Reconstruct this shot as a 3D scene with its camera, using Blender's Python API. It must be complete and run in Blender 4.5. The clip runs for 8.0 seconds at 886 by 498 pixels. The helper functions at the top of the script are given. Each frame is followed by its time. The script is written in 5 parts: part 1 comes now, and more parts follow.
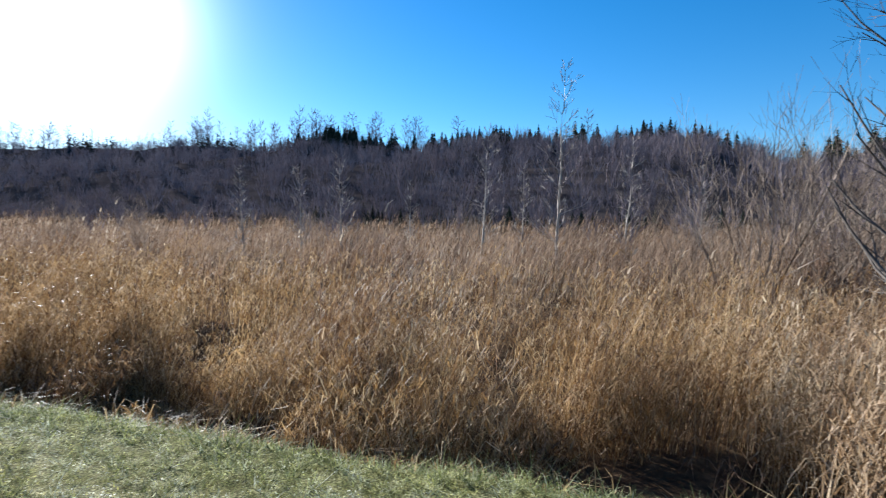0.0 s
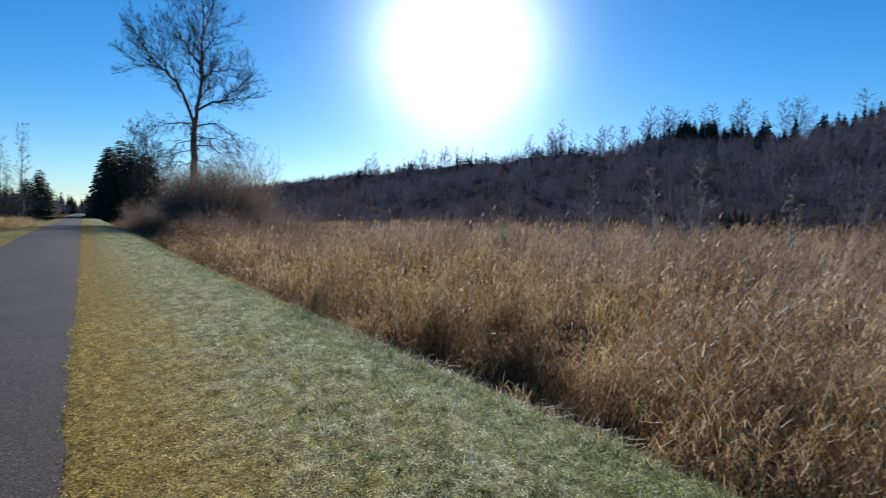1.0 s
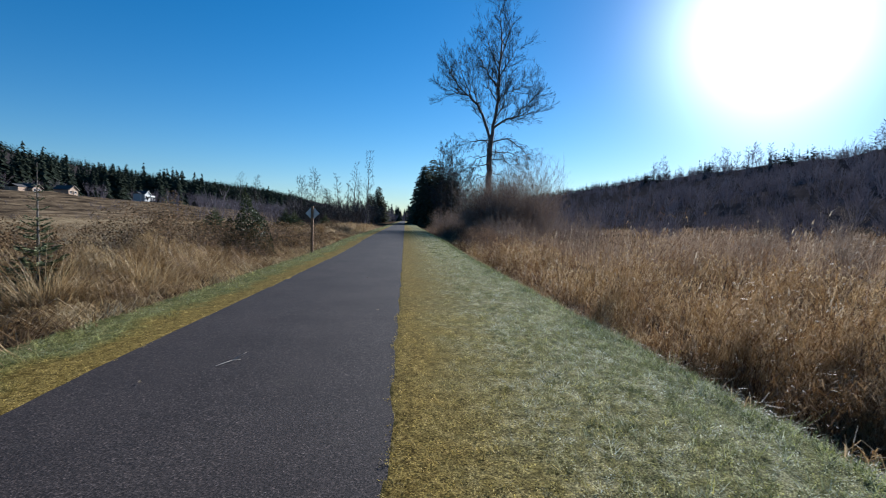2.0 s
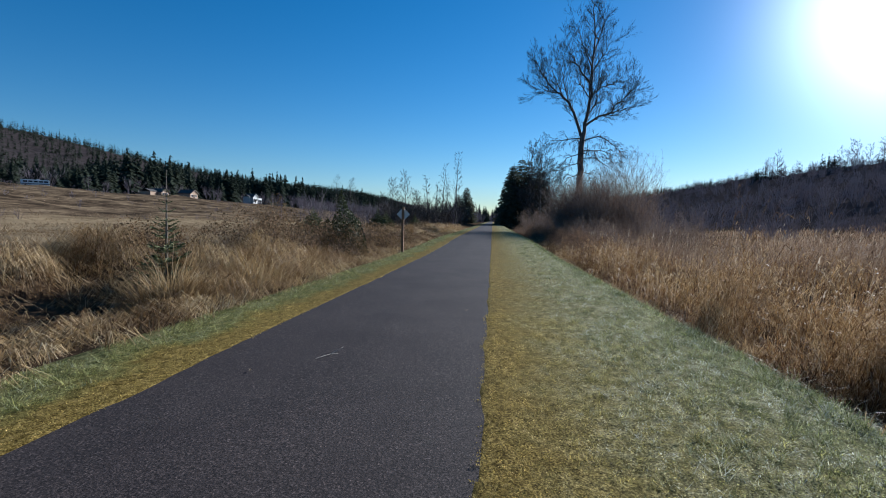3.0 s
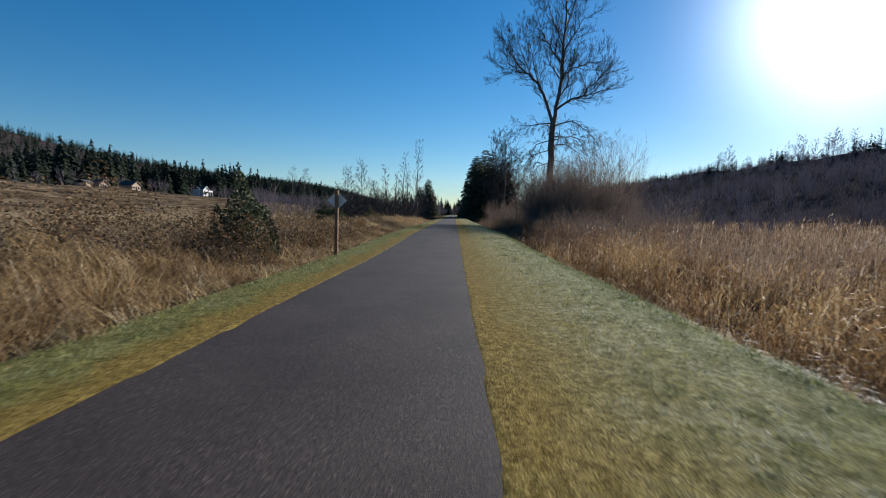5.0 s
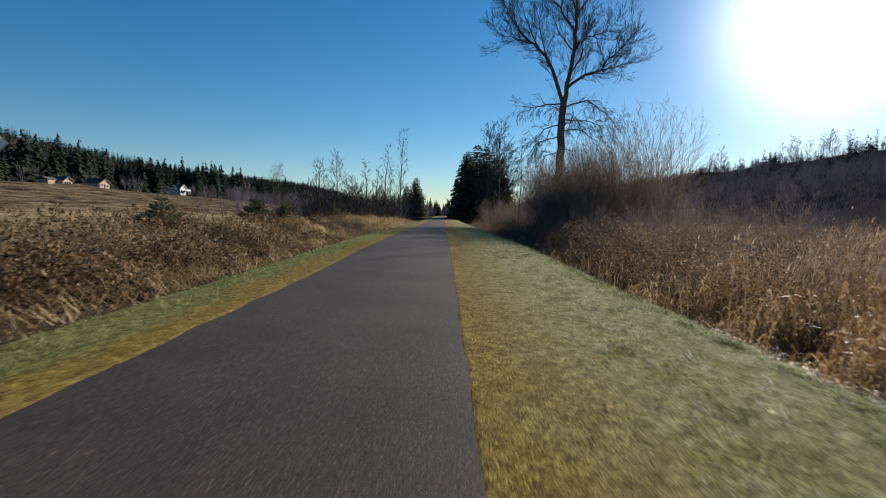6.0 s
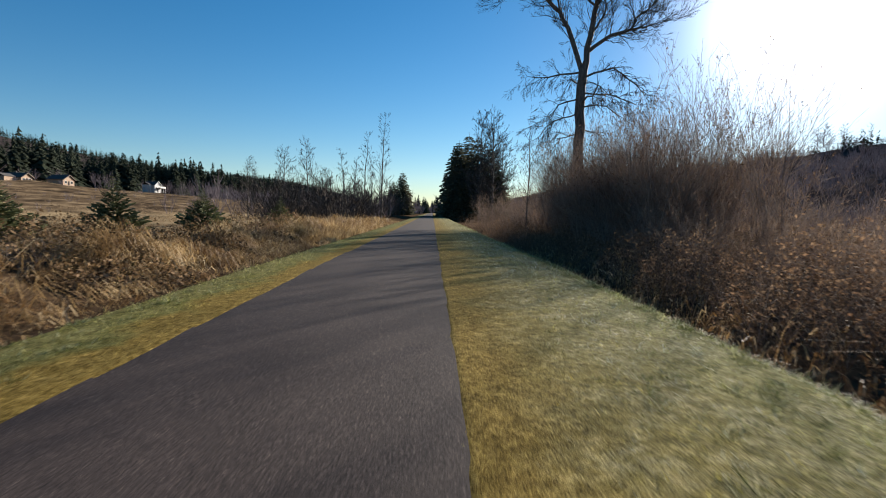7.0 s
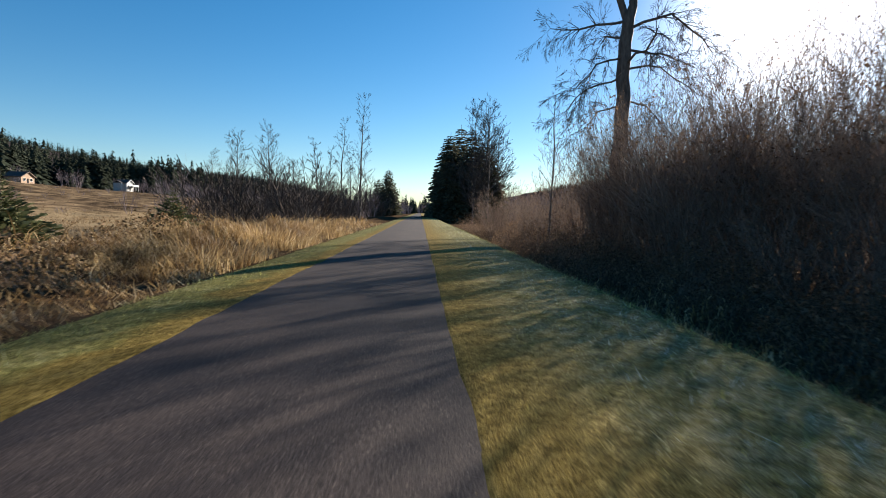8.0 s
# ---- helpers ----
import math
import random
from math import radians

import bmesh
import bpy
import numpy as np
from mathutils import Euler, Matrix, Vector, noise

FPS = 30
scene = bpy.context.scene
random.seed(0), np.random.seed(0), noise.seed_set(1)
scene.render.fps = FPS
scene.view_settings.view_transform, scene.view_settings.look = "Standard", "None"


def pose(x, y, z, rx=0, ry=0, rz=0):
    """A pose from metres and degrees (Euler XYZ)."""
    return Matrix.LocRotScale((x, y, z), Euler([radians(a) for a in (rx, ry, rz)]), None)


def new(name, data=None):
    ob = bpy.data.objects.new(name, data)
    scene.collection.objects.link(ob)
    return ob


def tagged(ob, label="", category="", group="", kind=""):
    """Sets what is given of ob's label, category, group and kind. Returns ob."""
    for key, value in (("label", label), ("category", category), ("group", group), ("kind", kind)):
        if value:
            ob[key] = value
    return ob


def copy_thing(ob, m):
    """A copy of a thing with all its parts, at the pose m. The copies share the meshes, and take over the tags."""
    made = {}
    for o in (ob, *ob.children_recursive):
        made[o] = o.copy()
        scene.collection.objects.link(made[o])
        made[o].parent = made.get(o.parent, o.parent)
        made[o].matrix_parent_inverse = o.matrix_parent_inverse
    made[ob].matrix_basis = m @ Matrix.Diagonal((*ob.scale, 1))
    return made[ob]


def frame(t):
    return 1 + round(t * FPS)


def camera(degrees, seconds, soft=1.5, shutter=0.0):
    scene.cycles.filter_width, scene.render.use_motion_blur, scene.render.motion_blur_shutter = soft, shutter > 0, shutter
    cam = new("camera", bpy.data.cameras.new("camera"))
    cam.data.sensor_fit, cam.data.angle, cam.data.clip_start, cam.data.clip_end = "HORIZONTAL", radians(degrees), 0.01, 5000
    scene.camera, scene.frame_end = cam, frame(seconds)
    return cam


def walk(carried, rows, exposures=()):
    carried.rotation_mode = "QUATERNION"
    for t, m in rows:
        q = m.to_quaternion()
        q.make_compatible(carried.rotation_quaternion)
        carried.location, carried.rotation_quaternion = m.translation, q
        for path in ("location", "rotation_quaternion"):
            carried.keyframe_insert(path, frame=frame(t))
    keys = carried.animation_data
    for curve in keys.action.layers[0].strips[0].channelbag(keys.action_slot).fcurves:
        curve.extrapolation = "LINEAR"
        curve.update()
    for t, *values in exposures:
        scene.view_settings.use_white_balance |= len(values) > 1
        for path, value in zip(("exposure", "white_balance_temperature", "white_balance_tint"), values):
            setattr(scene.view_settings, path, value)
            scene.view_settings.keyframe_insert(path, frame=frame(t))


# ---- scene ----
cam = camera(83.0, 8.0, soft=1.0, shutter=0.12)
METRES, EYE, TILT, LEAN, TURN = 48.44, 1.55, 0.0, 0.0, 16.3
ROWS = [
    (0.0, 0.0, 0.0, 0.0, 0.04, -2.88, -0.76),
    (0.5, -0.004, -0.0006, -0.0, 16.9, -3.0, -0.88),
    (1.0, -0.0065, 0.001, -0.0002, 38.08, -3.07, -0.89),
    (1.5, -0.0088, 0.0017, -0.0005, 56.94, -2.96, -1.31),
    (2.0, -0.0101, 0.0008, -0.0005, 69.43, -2.82, -1.37),
    (3.5, -0.0111, -0.0006, -0.0005, 80.07, -3.06, -1.46),
    (4.0, -0.0144, -0.002, -0.001, 77.98, -2.82, -1.36),
    (4.3, -0.021, -0.002, -0.0012, 76.7, -3.2, -1.3),
    (4.5, -0.0516, 0.004, -0.0017, 75.85, -3.87, -1.22),
    (4.7, -0.0921, 0.016, -0.0023, 75.45, -3.85, -1.25),
    (6.0, -0.4335, 0.1172, -0.0043, 73.85, -3.48, -1.5),
    (6.5, -0.5619, 0.1531, -0.0011, 73.22, -3.51, -1.6),
    (7.0, -0.6927, 0.1925, 0.0015, 72.53, -3.78, -1.25),
    (7.5, -0.8252, 0.2308, 0.0025, 71.9, -3.73, -1.42),
    (8.0, -0.9592, 0.2674, 0.0036, 71.15, -3.73, -1.31),
]
EXPOSURES = [(0.0, 1.65, 5450.0, 11.0), (0.7, 1.25, 5450.0, 11.0), (1.5, 1.05, 5280.0, 10.0), (3.5, 0.9, 5230.0, 10.0), (6.0, 0.95, 6100.0, 11.0), (8.0, 1.5, 6450.0, 13.0)]
walk(cam, [(t, pose(0, 0, EYE, TILT, LEAN, TURN) @ pose(METRES * x, METRES * y, METRES * z, 90 + pitch, roll, yaw)) for t, x, y, z, yaw, pitch, roll in ROWS], EXPOSURES)

# ---- world, sun, exposure ----
SUN_AZ, SUN_EL = 53.0, 19.0          # degrees from +y towards -x, and above the horizon
SUN_DIR = Vector((-math.sin(radians(SUN_AZ)) * math.cos(radians(SUN_EL)), math.cos(radians(SUN_AZ)) * math.cos(radians(SUN_EL)), math.sin(radians(SUN_EL))))
world = bpy.data.worlds.new("sky")
scene.world = world
world.use_nodes = True
wn = world.node_tree
sky = wn.nodes.new("ShaderNodeTexSky")
sky.sky_type, sky.sun_disc = "NISHITA", False
sky.sun_elevation, sky.sun_rotation = radians(SUN_EL), radians(-SUN_AZ)
sky.air_density, sky.dust_density, sky.ozone_density = 1.0, 0.12, 3.0
deep = wn.nodes.new("ShaderNodeHueSaturation")
deep.inputs["Saturation"].default_value = 1.33
deep.inputs["Hue"].default_value = 0.496
wn.links.new(sky.outputs[0], deep.inputs["Color"])
wn.links.new(deep.outputs[0], wn.nodes["Background"].inputs[0])
wn.nodes["Background"].inputs[1].default_value = 0.05
# white glow added to the sky round the sun, for its glare
way = wn.nodes.new("ShaderNodeTexCoord")
near_sun = wn.nodes.new("ShaderNodeVectorMath")
near_sun.operation = "DOT_PRODUCT"
near_sun.inputs[1].default_value = SUN_DIR
wn.links.new(way.outputs["Generated"], near_sun.inputs[0])
fall = wn.nodes.new("ShaderNodeMath")
fall.operation, fall.use_clamp = "MAXIMUM", False
wn.links.new(near_sun.outputs["Value"], fall.inputs[0])
power = wn.nodes.new("ShaderNodeMath")
power.operation = "POWER"
wn.links.new(fall.outputs[0], power.inputs[0])
power.inputs[1].default_value = 120.0
aureole = wn.nodes.new("ShaderNodeBackground")
aureole.inputs[0].default_value = (1.0, 0.97, 0.92, 1)
gain = wn.nodes.new("ShaderNodeMath")
gain.operation = "MULTIPLY"
wn.links.new(power.outputs[0], gain.inputs[0])
gain.inputs[1].default_value = 1.0
wn.links.new(gain.outputs[0], aureole.inputs[1])
both = wn.nodes.new("ShaderNodeAddShader")
wn.links.new(wn.nodes["Background"].outputs[0], both.inputs[0])
wn.links.new(aureole.outputs[0], both.inputs[1])
wn.links.new(both.outputs[0], wn.nodes["World Output"].inputs[0])
sun = new("sun", bpy.data.lights.new("sun", "SUN"))
sun.data.energy, sun.data.angle, sun.data.color = 5.0, radians(0.53), (1.0, 0.9, 0.76)
sun.matrix_world = SUN_DIR.to_track_quat("Z", "Y").to_matrix().to_4x4()


# ---- materials ----
class Nodes:
    """Short hand for building one node material."""

    def __init__(self, name):
        self.mat = bpy.data.materials.new(name)
        self.mat.use_nodes = True
        self.tree = self.mat.node_tree
        self.tree.nodes.clear()
        self.out = self.tree.nodes.new("ShaderNodeOutputMaterial")

    def put(self, socket, value):
        if isinstance(value, bpy.types.NodeSocket):
            self.tree.links.new(value, socket)
        elif isinstance(value, tuple) and len(value) == 3 and socket.type == "RGBA":
            socket.default_value = (*value, 1)
        else:
            socket.default_value = value

    def node(self, kind, *ins, **named):
        n = self.tree.nodes.new("ShaderNode" + kind)
        for i, v in enumerate(ins):
            if v is not None:
                self.put(n.inputs[i], v)
        for k, v in named.items():
            self.put(n.inputs[k.replace("_", " ")], v)
        return n

    def math(self, op, a, b=0.0, clamp=False):
        n = self.tree.nodes.new("ShaderNodeMath")
        n.operation, n.use_clamp = op, clamp
        self.put(n.inputs[0], a), self.put(n.inputs[1], b)
        return n.outputs[0]

    def noise(self, scale, detail=4.0, rough=0.55, vector=None):
        n = self.node("TexNoise", Scale=scale, Detail=detail, Roughness=rough)
        self.put(n.inputs["Vector"], vector if vector is not None else self.place())
        return n.outputs["Fac"]

    def place(self):
        return self.node("NewGeometry").outputs["Position"]

    def island(self):
        return self.node("NewGeometry").outputs["Random Per Island"]

    def ramp(self, fac, stops):
        n = self.tree.nodes.new("ShaderNodeValToRGB")
        while len(n.color_ramp.elements) < len(stops):
            n.color_ramp.elements.new(0.5)
        for e, (p, c) in zip(n.color_ramp.elements, stops):
            e.position, e.color = p, (*c, 1)
        self.put(n.inputs[0], fac)
        return n.outputs[0]

    def span(self, value, a, b):
        n = self.node("MapRange", value, a, b, 0.0, 1.0)
        return n.outputs[0]

    def mix(self, fac, a, b, how="MIX"):
        n = self.tree.nodes.new("ShaderNodeMix")
        n.data_type, n.blend_type = "RGBA", how
        self.put(n.inputs[0], fac), self.put(n.inputs[6], a), self.put(n.inputs[7], b)
        return n.outputs[2]

    def axis(self, i):
        return self.node("SeparateXYZ", self.place()).outputs[i]

    def finish(self, colour, rough=0.8, metal=0.0, bump=None, bump_size=0.01, through_light=0.0, spec=0.3, tint=(1, 1, 1)):
        b = self.node("BsdfPrincipled", Base_Color=colour, Roughness=rough, Metallic=metal)
        self.put(b.inputs["Specular IOR Level"], spec)
        if bump is not None:
            n = self.node("Bump", Strength=1.0, Distance=bump_size, Height=bump)
            self.put(b.inputs["Normal"], n.outputs[0])
        last = b.outputs[0]
        if through_light:
            t = self.node("BsdfTranslucent", Color=self.mix(1.0, colour, tint, "MULTIPLY") if tint != (1, 1, 1) else colour)
            last = self.node("MixShader", through_light, last, t.outputs[0]).outputs[0]
        self.put(self.out.inputs[0], last)
        return self.mat


def leafy(name, stops, through_light=0.4, patch=0.35, patch_tint=(0.6, 0.55, 0.5), rough=0.55, spec=0.25, tint=(1, 1, 1)):
    """Blades, leaves and twigs: a colour for each piece, and wide patches."""
    m = Nodes(name)
    c = m.ramp(m.island(), stops)
    wide = m.span(m.noise(patch, 3.0), 0.38, 0.62)
    c = m.mix(wide, c, m.mix(1.0, c, patch_tint, "MULTIPLY"))
    return m.finish(c, rough, through_light=through_light, spec=spec, tint=tint)


def barky(name, a, b, scale=6.0, rough=0.9):
    m = Nodes(name)
    v = m.node("Mapping", m.place(), Scale=(1, 1, 0.25)).outputs[0]
    n = m.noise(scale, 6.0, 0.65, v)
    return m.finish(m.ramp(n, [(0.3, a), (0.7, b)]), rough, bump=n, bump_size=0.02)


def asphalt_paint():
    m = Nodes("asphalt")
    fine, mid, wide = m.noise(70.0, 3.0, 0.75), m.noise(30.0, 3.0), m.noise(0.7, 5.0)
    c = m.ramp(fine, [(0.3, (0.011, 0.0095, 0.0088)), (0.5, (0.048, 0.038, 0.034)), (0.64, (0.1, 0.077, 0.069)), (0.74, (0.27, 0.22, 0.195))])
    c = m.mix(m.span(wide, 0.35, 0.65), c, m.mix(1.0, c, (0.74, 0.74, 0.76), "MULTIPLY"))
    stone = m.node("TexVoronoi", m.place(), Scale=85.0).outputs["Color"]
    c = m.mix(1.0, c, m.ramp(m.node("SeparateXYZ", stone).outputs[0], [(0.0, (0.6, 0.6, 0.6)), (0.55, (0.95, 0.95, 0.95)), (0.88, (1.2, 1.18, 1.15)), (1.0, (1.9, 1.8, 1.7))]), "MULTIPLY")
    seam = m.span(m.noise(2.2, 6.0, 0.7), 0.6, 0.72)
    c = m.mix(m.math("MULTIPLY", seam, 0.25), c, (0.075, 0.066, 0.05))
    return m.finish(c, 0.8, bump=m.math("ADD", fine, m.math("MULTIPLY", mid, 0.35)), bump_size=0.004, spec=0.1)


def verge_colours(m):
    """Moss by the tarmac, then mown grass that is partly white with frost."""
    y = m.axis(1)
    wob = m.math("MULTIPLY", m.math("SUBTRACT", m.noise(0.9, 5.0, 0.65), 0.5), 1.9)
    moss = m.ramp(m.noise(16.0, 5.0, 0.7), [(0.3, (0.12, 0.085, 0.025)), (0.5, (0.38, 0.285, 0.095)), (0.72, (0.54, 0.42, 0.18))])
    green = m.ramp(m.noise(8.0, 6.0, 0.75), [(0.3, (0.055, 0.072, 0.022)), (0.48, (0.275, 0.255, 0.085)), (0.6, (0.42, 0.375, 0.15)), (0.76, (0.6, 0.52, 0.28))])
    inner = m.math("ADD", y, wob)
    c = m.mix(m.span(inner, 0.0, 1.3), moss, green)
    lush = m.ramp(m.noise(9.0, 6.0, 0.75), [(0.3, (0.04, 0.06, 0.022)), (0.48, (0.17, 0.21, 0.075)), (0.6, (0.29, 0.32, 0.135)), (0.76, (0.48, 0.47, 0.26))])
    c = m.mix(m.math("MULTIPLY", m.span(inner, 1.3, 2.6), 0.65), c, lush)
    c = m.mix(m.span(inner, -3.6, -4.0), c, m.mix(0.4, green, lush))
    frost = m.math("MULTIPLY", m.math("MULTIPLY", m.span(m.noise(1.6, 5.0, 0.7), 0.3, 0.6), m.span(m.noise(13.0, 4.0, 0.7), 0.26, 0.54)), m.math("MAXIMUM", m.span(inner, 0.1, 1.4), m.math("MULTIPLY", m.span(inner, -3.7, -4.2), 0.33)))
    clump = m.span(m.noise(6.5, 3.0, 0.6), 0.41, 0.6)
    frost = m.math("MULTIPLY", frost, m.math("ADD", 0.5, m.math("MULTIPLY", clump, 0.7)))
    c = m.mix(clump, m.mix(1.0, c, (0.78, 0.78, 0.7), "MULTIPLY"), m.mix(1.0, c, (1.15, 1.15, 1.1), "MULTIPLY"))
    frost = m.math("MULTIPLY", frost, m.span(y, 3.6, 2.6))
    return c, m.math("MULTIPLY", frost, 0.95)


def verge_ground_paint():
    m = Nodes("verge_turf")
    c, frost = verge_colours(m)
    c = m.mix(m.math("MULTIPLY", frost, 0.5), c, (0.66, 0.64, 0.5))
    shaded_relief = m.noise(60.0, 5.0, 0.7)
    # soil and thatch, with shade between the blades painted into the dips
    c = m.mix(1.0, c, m.ramp(shaded_relief, [(0.34, (0.1, 0.09, 0.07)), (0.5, (0.5, 0.46, 0.38)), (0.66, (1.25, 1.2, 1.0))]), "MULTIPLY")
    return m.finish(c, 1.0, bump=shaded_relief, bump_size=0.02, spec=0.03)


def verge_blade_paint():
    m = Nodes("verge_blade")
    c, frost = verge_colours(m)
    one = m.island()
    c = m.mix(1.0, c, m.ramp(one, [(0.0, (0.35, 0.38, 0.3)), (0.35, (1.0, 1.0, 0.9)), (0.75, (1.65, 1.6, 1.35)), (1.0, (2.3, 2.2, 1.9))]), "MULTIPLY")
    icy = m.math("MULTIPLY", frost, m.span(m.math("FRACT", m.math("MULTIPLY", one, 7.3)), 0.2, 0.75))
    c = m.mix(m.math("MULTIPLY", icy, 0.85), c, (0.95, 0.95, 0.83))
    return m.finish(c, 0.65, through_light=0.38, spec=0.12)


def earth_paint():
    m = Nodes("earth")
    y = m.math("ADD", m.axis(1), m.math("MULTIPLY", m.math("SUBTRACT", m.noise(0.06, 4.0), 0.5), 24.0))
    n, w = m.noise(3.5, 5.0, 0.65), m.noise(0.12, 4.0)
    litter = m.ramp(n, [(0.3, (0.03, 0.02, 0.013)), (0.6, (0.09, 0.06, 0.035)), (0.8, (0.2, 0.14, 0.08))])
    straw = m.ramp(m.noise(0.5, 6.0, 0.7), [(0.3, (0.16, 0.115, 0.066)), (0.6, (0.3, 0.225, 0.13)), (0.8, (0.39, 0.305, 0.19))])
    streak = m.node("Mapping", m.place(), Scale=(0.45, 1.3, 1.0), Rotation=(0.0, 0.0, 0.35)).outputs[0]
    rough_hill = m.ramp(m.noise(0.16, 8.0, 0.72, streak), [(0.38, (0.028, 0.021, 0.015)), (0.5, (0.1, 0.071, 0.044)), (0.64, (0.24, 0.175, 0.105))])
    wood_floor = m.ramp(w, [(0.3, (0.035, 0.029, 0.028)), (0.7, (0.062, 0.052, 0.05))])
    c = m.mix(m.span(y, -12.0, -20.0), litter, straw)
    c = m.mix(m.span(y, -84.0, -92.0), c, rough_hill)
    c = m.mix(m.span(y, -205.0, -220.0), c, wood_floor)
    c = m.mix(m.span(y, 95.0, 110.0), c, wood_floor)
    return m.finish(c, 1.0, bump=n, bump_size=0.06, spec=0.0)


def plain(name, a, b, scale=8.0, rough=0.6, metal=0.0, bump=0.003):
    m = Nodes(name)
    n = m.noise(scale, 5.0, 0.6)
    return m.finish(m.ramp(n, [(0.3, a), (0.7, b)]), rough, metal, bump=n, bump_size=bump)


ASPHALT = asphalt_paint()
EARTH = earth_paint()
TURF, TURF_BLADE = verge_ground_paint(), verge_blade_paint()
TUFT = leafy("green_tuft", [(0.0, (0.04, 0.052, 0.017)), (0.4, (0.13, 0.15, 0.047)), (0.7, (0.26, 0.28, 0.105)), (1.0, (0.54, 0.54, 0.36))], 0.35, 0.9, (0.8, 0.8, 0.7), 0.65, 0.1)
REED = leafy("dry_reed", [(0.0, (0.06, 0.036, 0.02)), (0.22, (0.17, 0.092, 0.035)), (0.5, (0.37, 0.222, 0.083)), (0.8, (0.55, 0.395, 0.19)), (1.0, (0.78, 0.62, 0.38))], 0.36, 0.4, (0.54, 0.47, 0.45), 0.55, 0.14)
REED_FAR = leafy("dry_reed_far", [(0.0, (0.12, 0.08, 0.05)), (0.5, (0.25, 0.17, 0.105)), (1.0, (0.43, 0.325, 0.22))], 0.38, 0.16, (0.6, 0.53, 0.52), 0.7, 0.08)
TUSSOCK = leafy("dead_grass", [(0.0, (0.1, 0.058, 0.026)), (0.35, (0.38, 0.255, 0.11)), (0.75, (0.56, 0.41, 0.2)), (1.0, (0.78, 0.63, 0.39))], 0.4, 0.7, (0.46, 0.38, 0.32), 0.55, 0.2)
STRAW = leafy("field_straw", [(0.0, (0.14, 0.095, 0.055)), (0.5, (0.29, 0.21, 0.12)), (1.0, (0.41, 0.31, 0.19))], 0.35, 0.06, (0.7, 0.62, 0.55), 0.8, 0.05)
PALE_REED = leafy("pale_reed", [(0.0, (0.2, 0.13, 0.065)), (0.5, (0.45, 0.33, 0.18)), (1.0, (0.74, 0.62, 0.42))], 0.4, 0.8, (0.7, 0.62, 0.58), 0.5, 0.2)
PLUME = leafy("seed_plume", [(0.0, (0.26, 0.19, 0.12)), (1.0, (0.5, 0.42, 0.31))], 0.4, 0.5, (0.8, 0.8, 0.8), 0.8, 0.05)
BRAMBLE = leafy("bramble_leaf", [(0.0, (0.045, 0.038, 0.02)), (0.4, (0.15, 0.093, 0.048)), (1.0, (0.36, 0.235, 0.135))], 0.3, 0.8, (0.6, 0.6, 0.5), 0.7, 0.08)
THICKET_LEAF = leafy("thicket_leaf", [(0.0, (0.06, 0.042, 0.028)), (0.5, (0.17, 0.112, 0.068)), (1.0, (0.34, 0.23, 0.14))], 0.5, 0.6, (0.7, 0.62, 0.6), 0.8, 0.03)
EVERGREEN = leafy("evergreen_bramble_leaf", [(0.0, (0.028, 0.038, 0.018)), (0.6, (0.06, 0.076, 0.034)), (1.0, (0.13, 0.135, 0.072))], 0.2, 0.8, (0.75, 0.7, 0.6), 0.6, 0.12)
TWIG = leafy("shrub_twig", [(0.0, (0.085, 0.062, 0.05)), (0.5, (0.18, 0.13, 0.1)), (1.0, (0.3, 0.23, 0.175))], 0.3, 0.4, (0.7, 0.7, 0.7), 0.8)
THICKET_TWIG = leafy("willow_twig", [(0.0, (0.13, 0.098, 0.078)), (0.5, (0.22, 0.168, 0.132)), (1.0, (0.34, 0.27, 0.215))], 0.22, 0.4, (0.75, 0.7, 0.7), 0.8, 0.1)
TREE_TWIG = leafy("tree_twig", [(0.0, (0.05, 0.042, 0.037)), (0.5, (0.085, 0.071, 0.062)), (1.0, (0.14, 0.118, 0.1))], 0.0, 0.4, (0.8, 0.8, 0.8), 0.9, 0.05)
SHRUB_TWIG = leafy("shrub_stem", [(0.0, (0.13, 0.095, 0.07)), (0.5, (0.25, 0.19, 0.14)), (1.0, (0.42, 0.34, 0.26))], 0.2, 0.4, (0.75, 0.75, 0.75), 0.8, 0.1)
PALE_TWIG = leafy("sapling_bark", [(0.0, (0.26, 0.22, 0.18)), (0.5, (0.42, 0.355, 0.285)), (1.0, (0.6, 0.52, 0.43))], 0.0, 0.4, (0.75, 0.75, 0.75), 0.7)
UNDERGROWTH = leafy("undergrowth", [(0.0, (0.065, 0.046, 0.036)), (0.5, (0.15, 0.105, 0.073)), (1.0, (0.3, 0.215, 0.14))], 0.45, 0.5, (0.7, 0.62, 0.6), 0.7, 0.08)
# grey-purple twigs, lifted paler and evened out to paint in the hill's haze
FAR_TWIG = leafy("far_twig", [(0.0, (0.165, 0.143, 0.157)), (0.5, (0.195, 0.17, 0.184)), (1.0, (0.23, 0.2, 0.212))], 0.08, 0.03, (0.78, 0.74, 0.74), 1.0, 0.0)
NEEDLE = leafy("conifer_needles", [(0.0, (0.034, 0.042, 0.03)), (0.6, (0.043, 0.052, 0.037)), (1.0, (0.055, 0.064, 0.044))], 0.08, 0.03, (0.75, 0.75, 0.75), 1.0, 0.0)
YOUNG_NEEDLE = leafy("young_needles", [(0.0, (0.04, 0.052, 0.026)), (0.6, (0.12, 0.135, 0.062)), (1.0, (0.22, 0.22, 0.115))], 0.15, 0.8, (0.75, 0.75, 0.7), 0.7, 0.1)
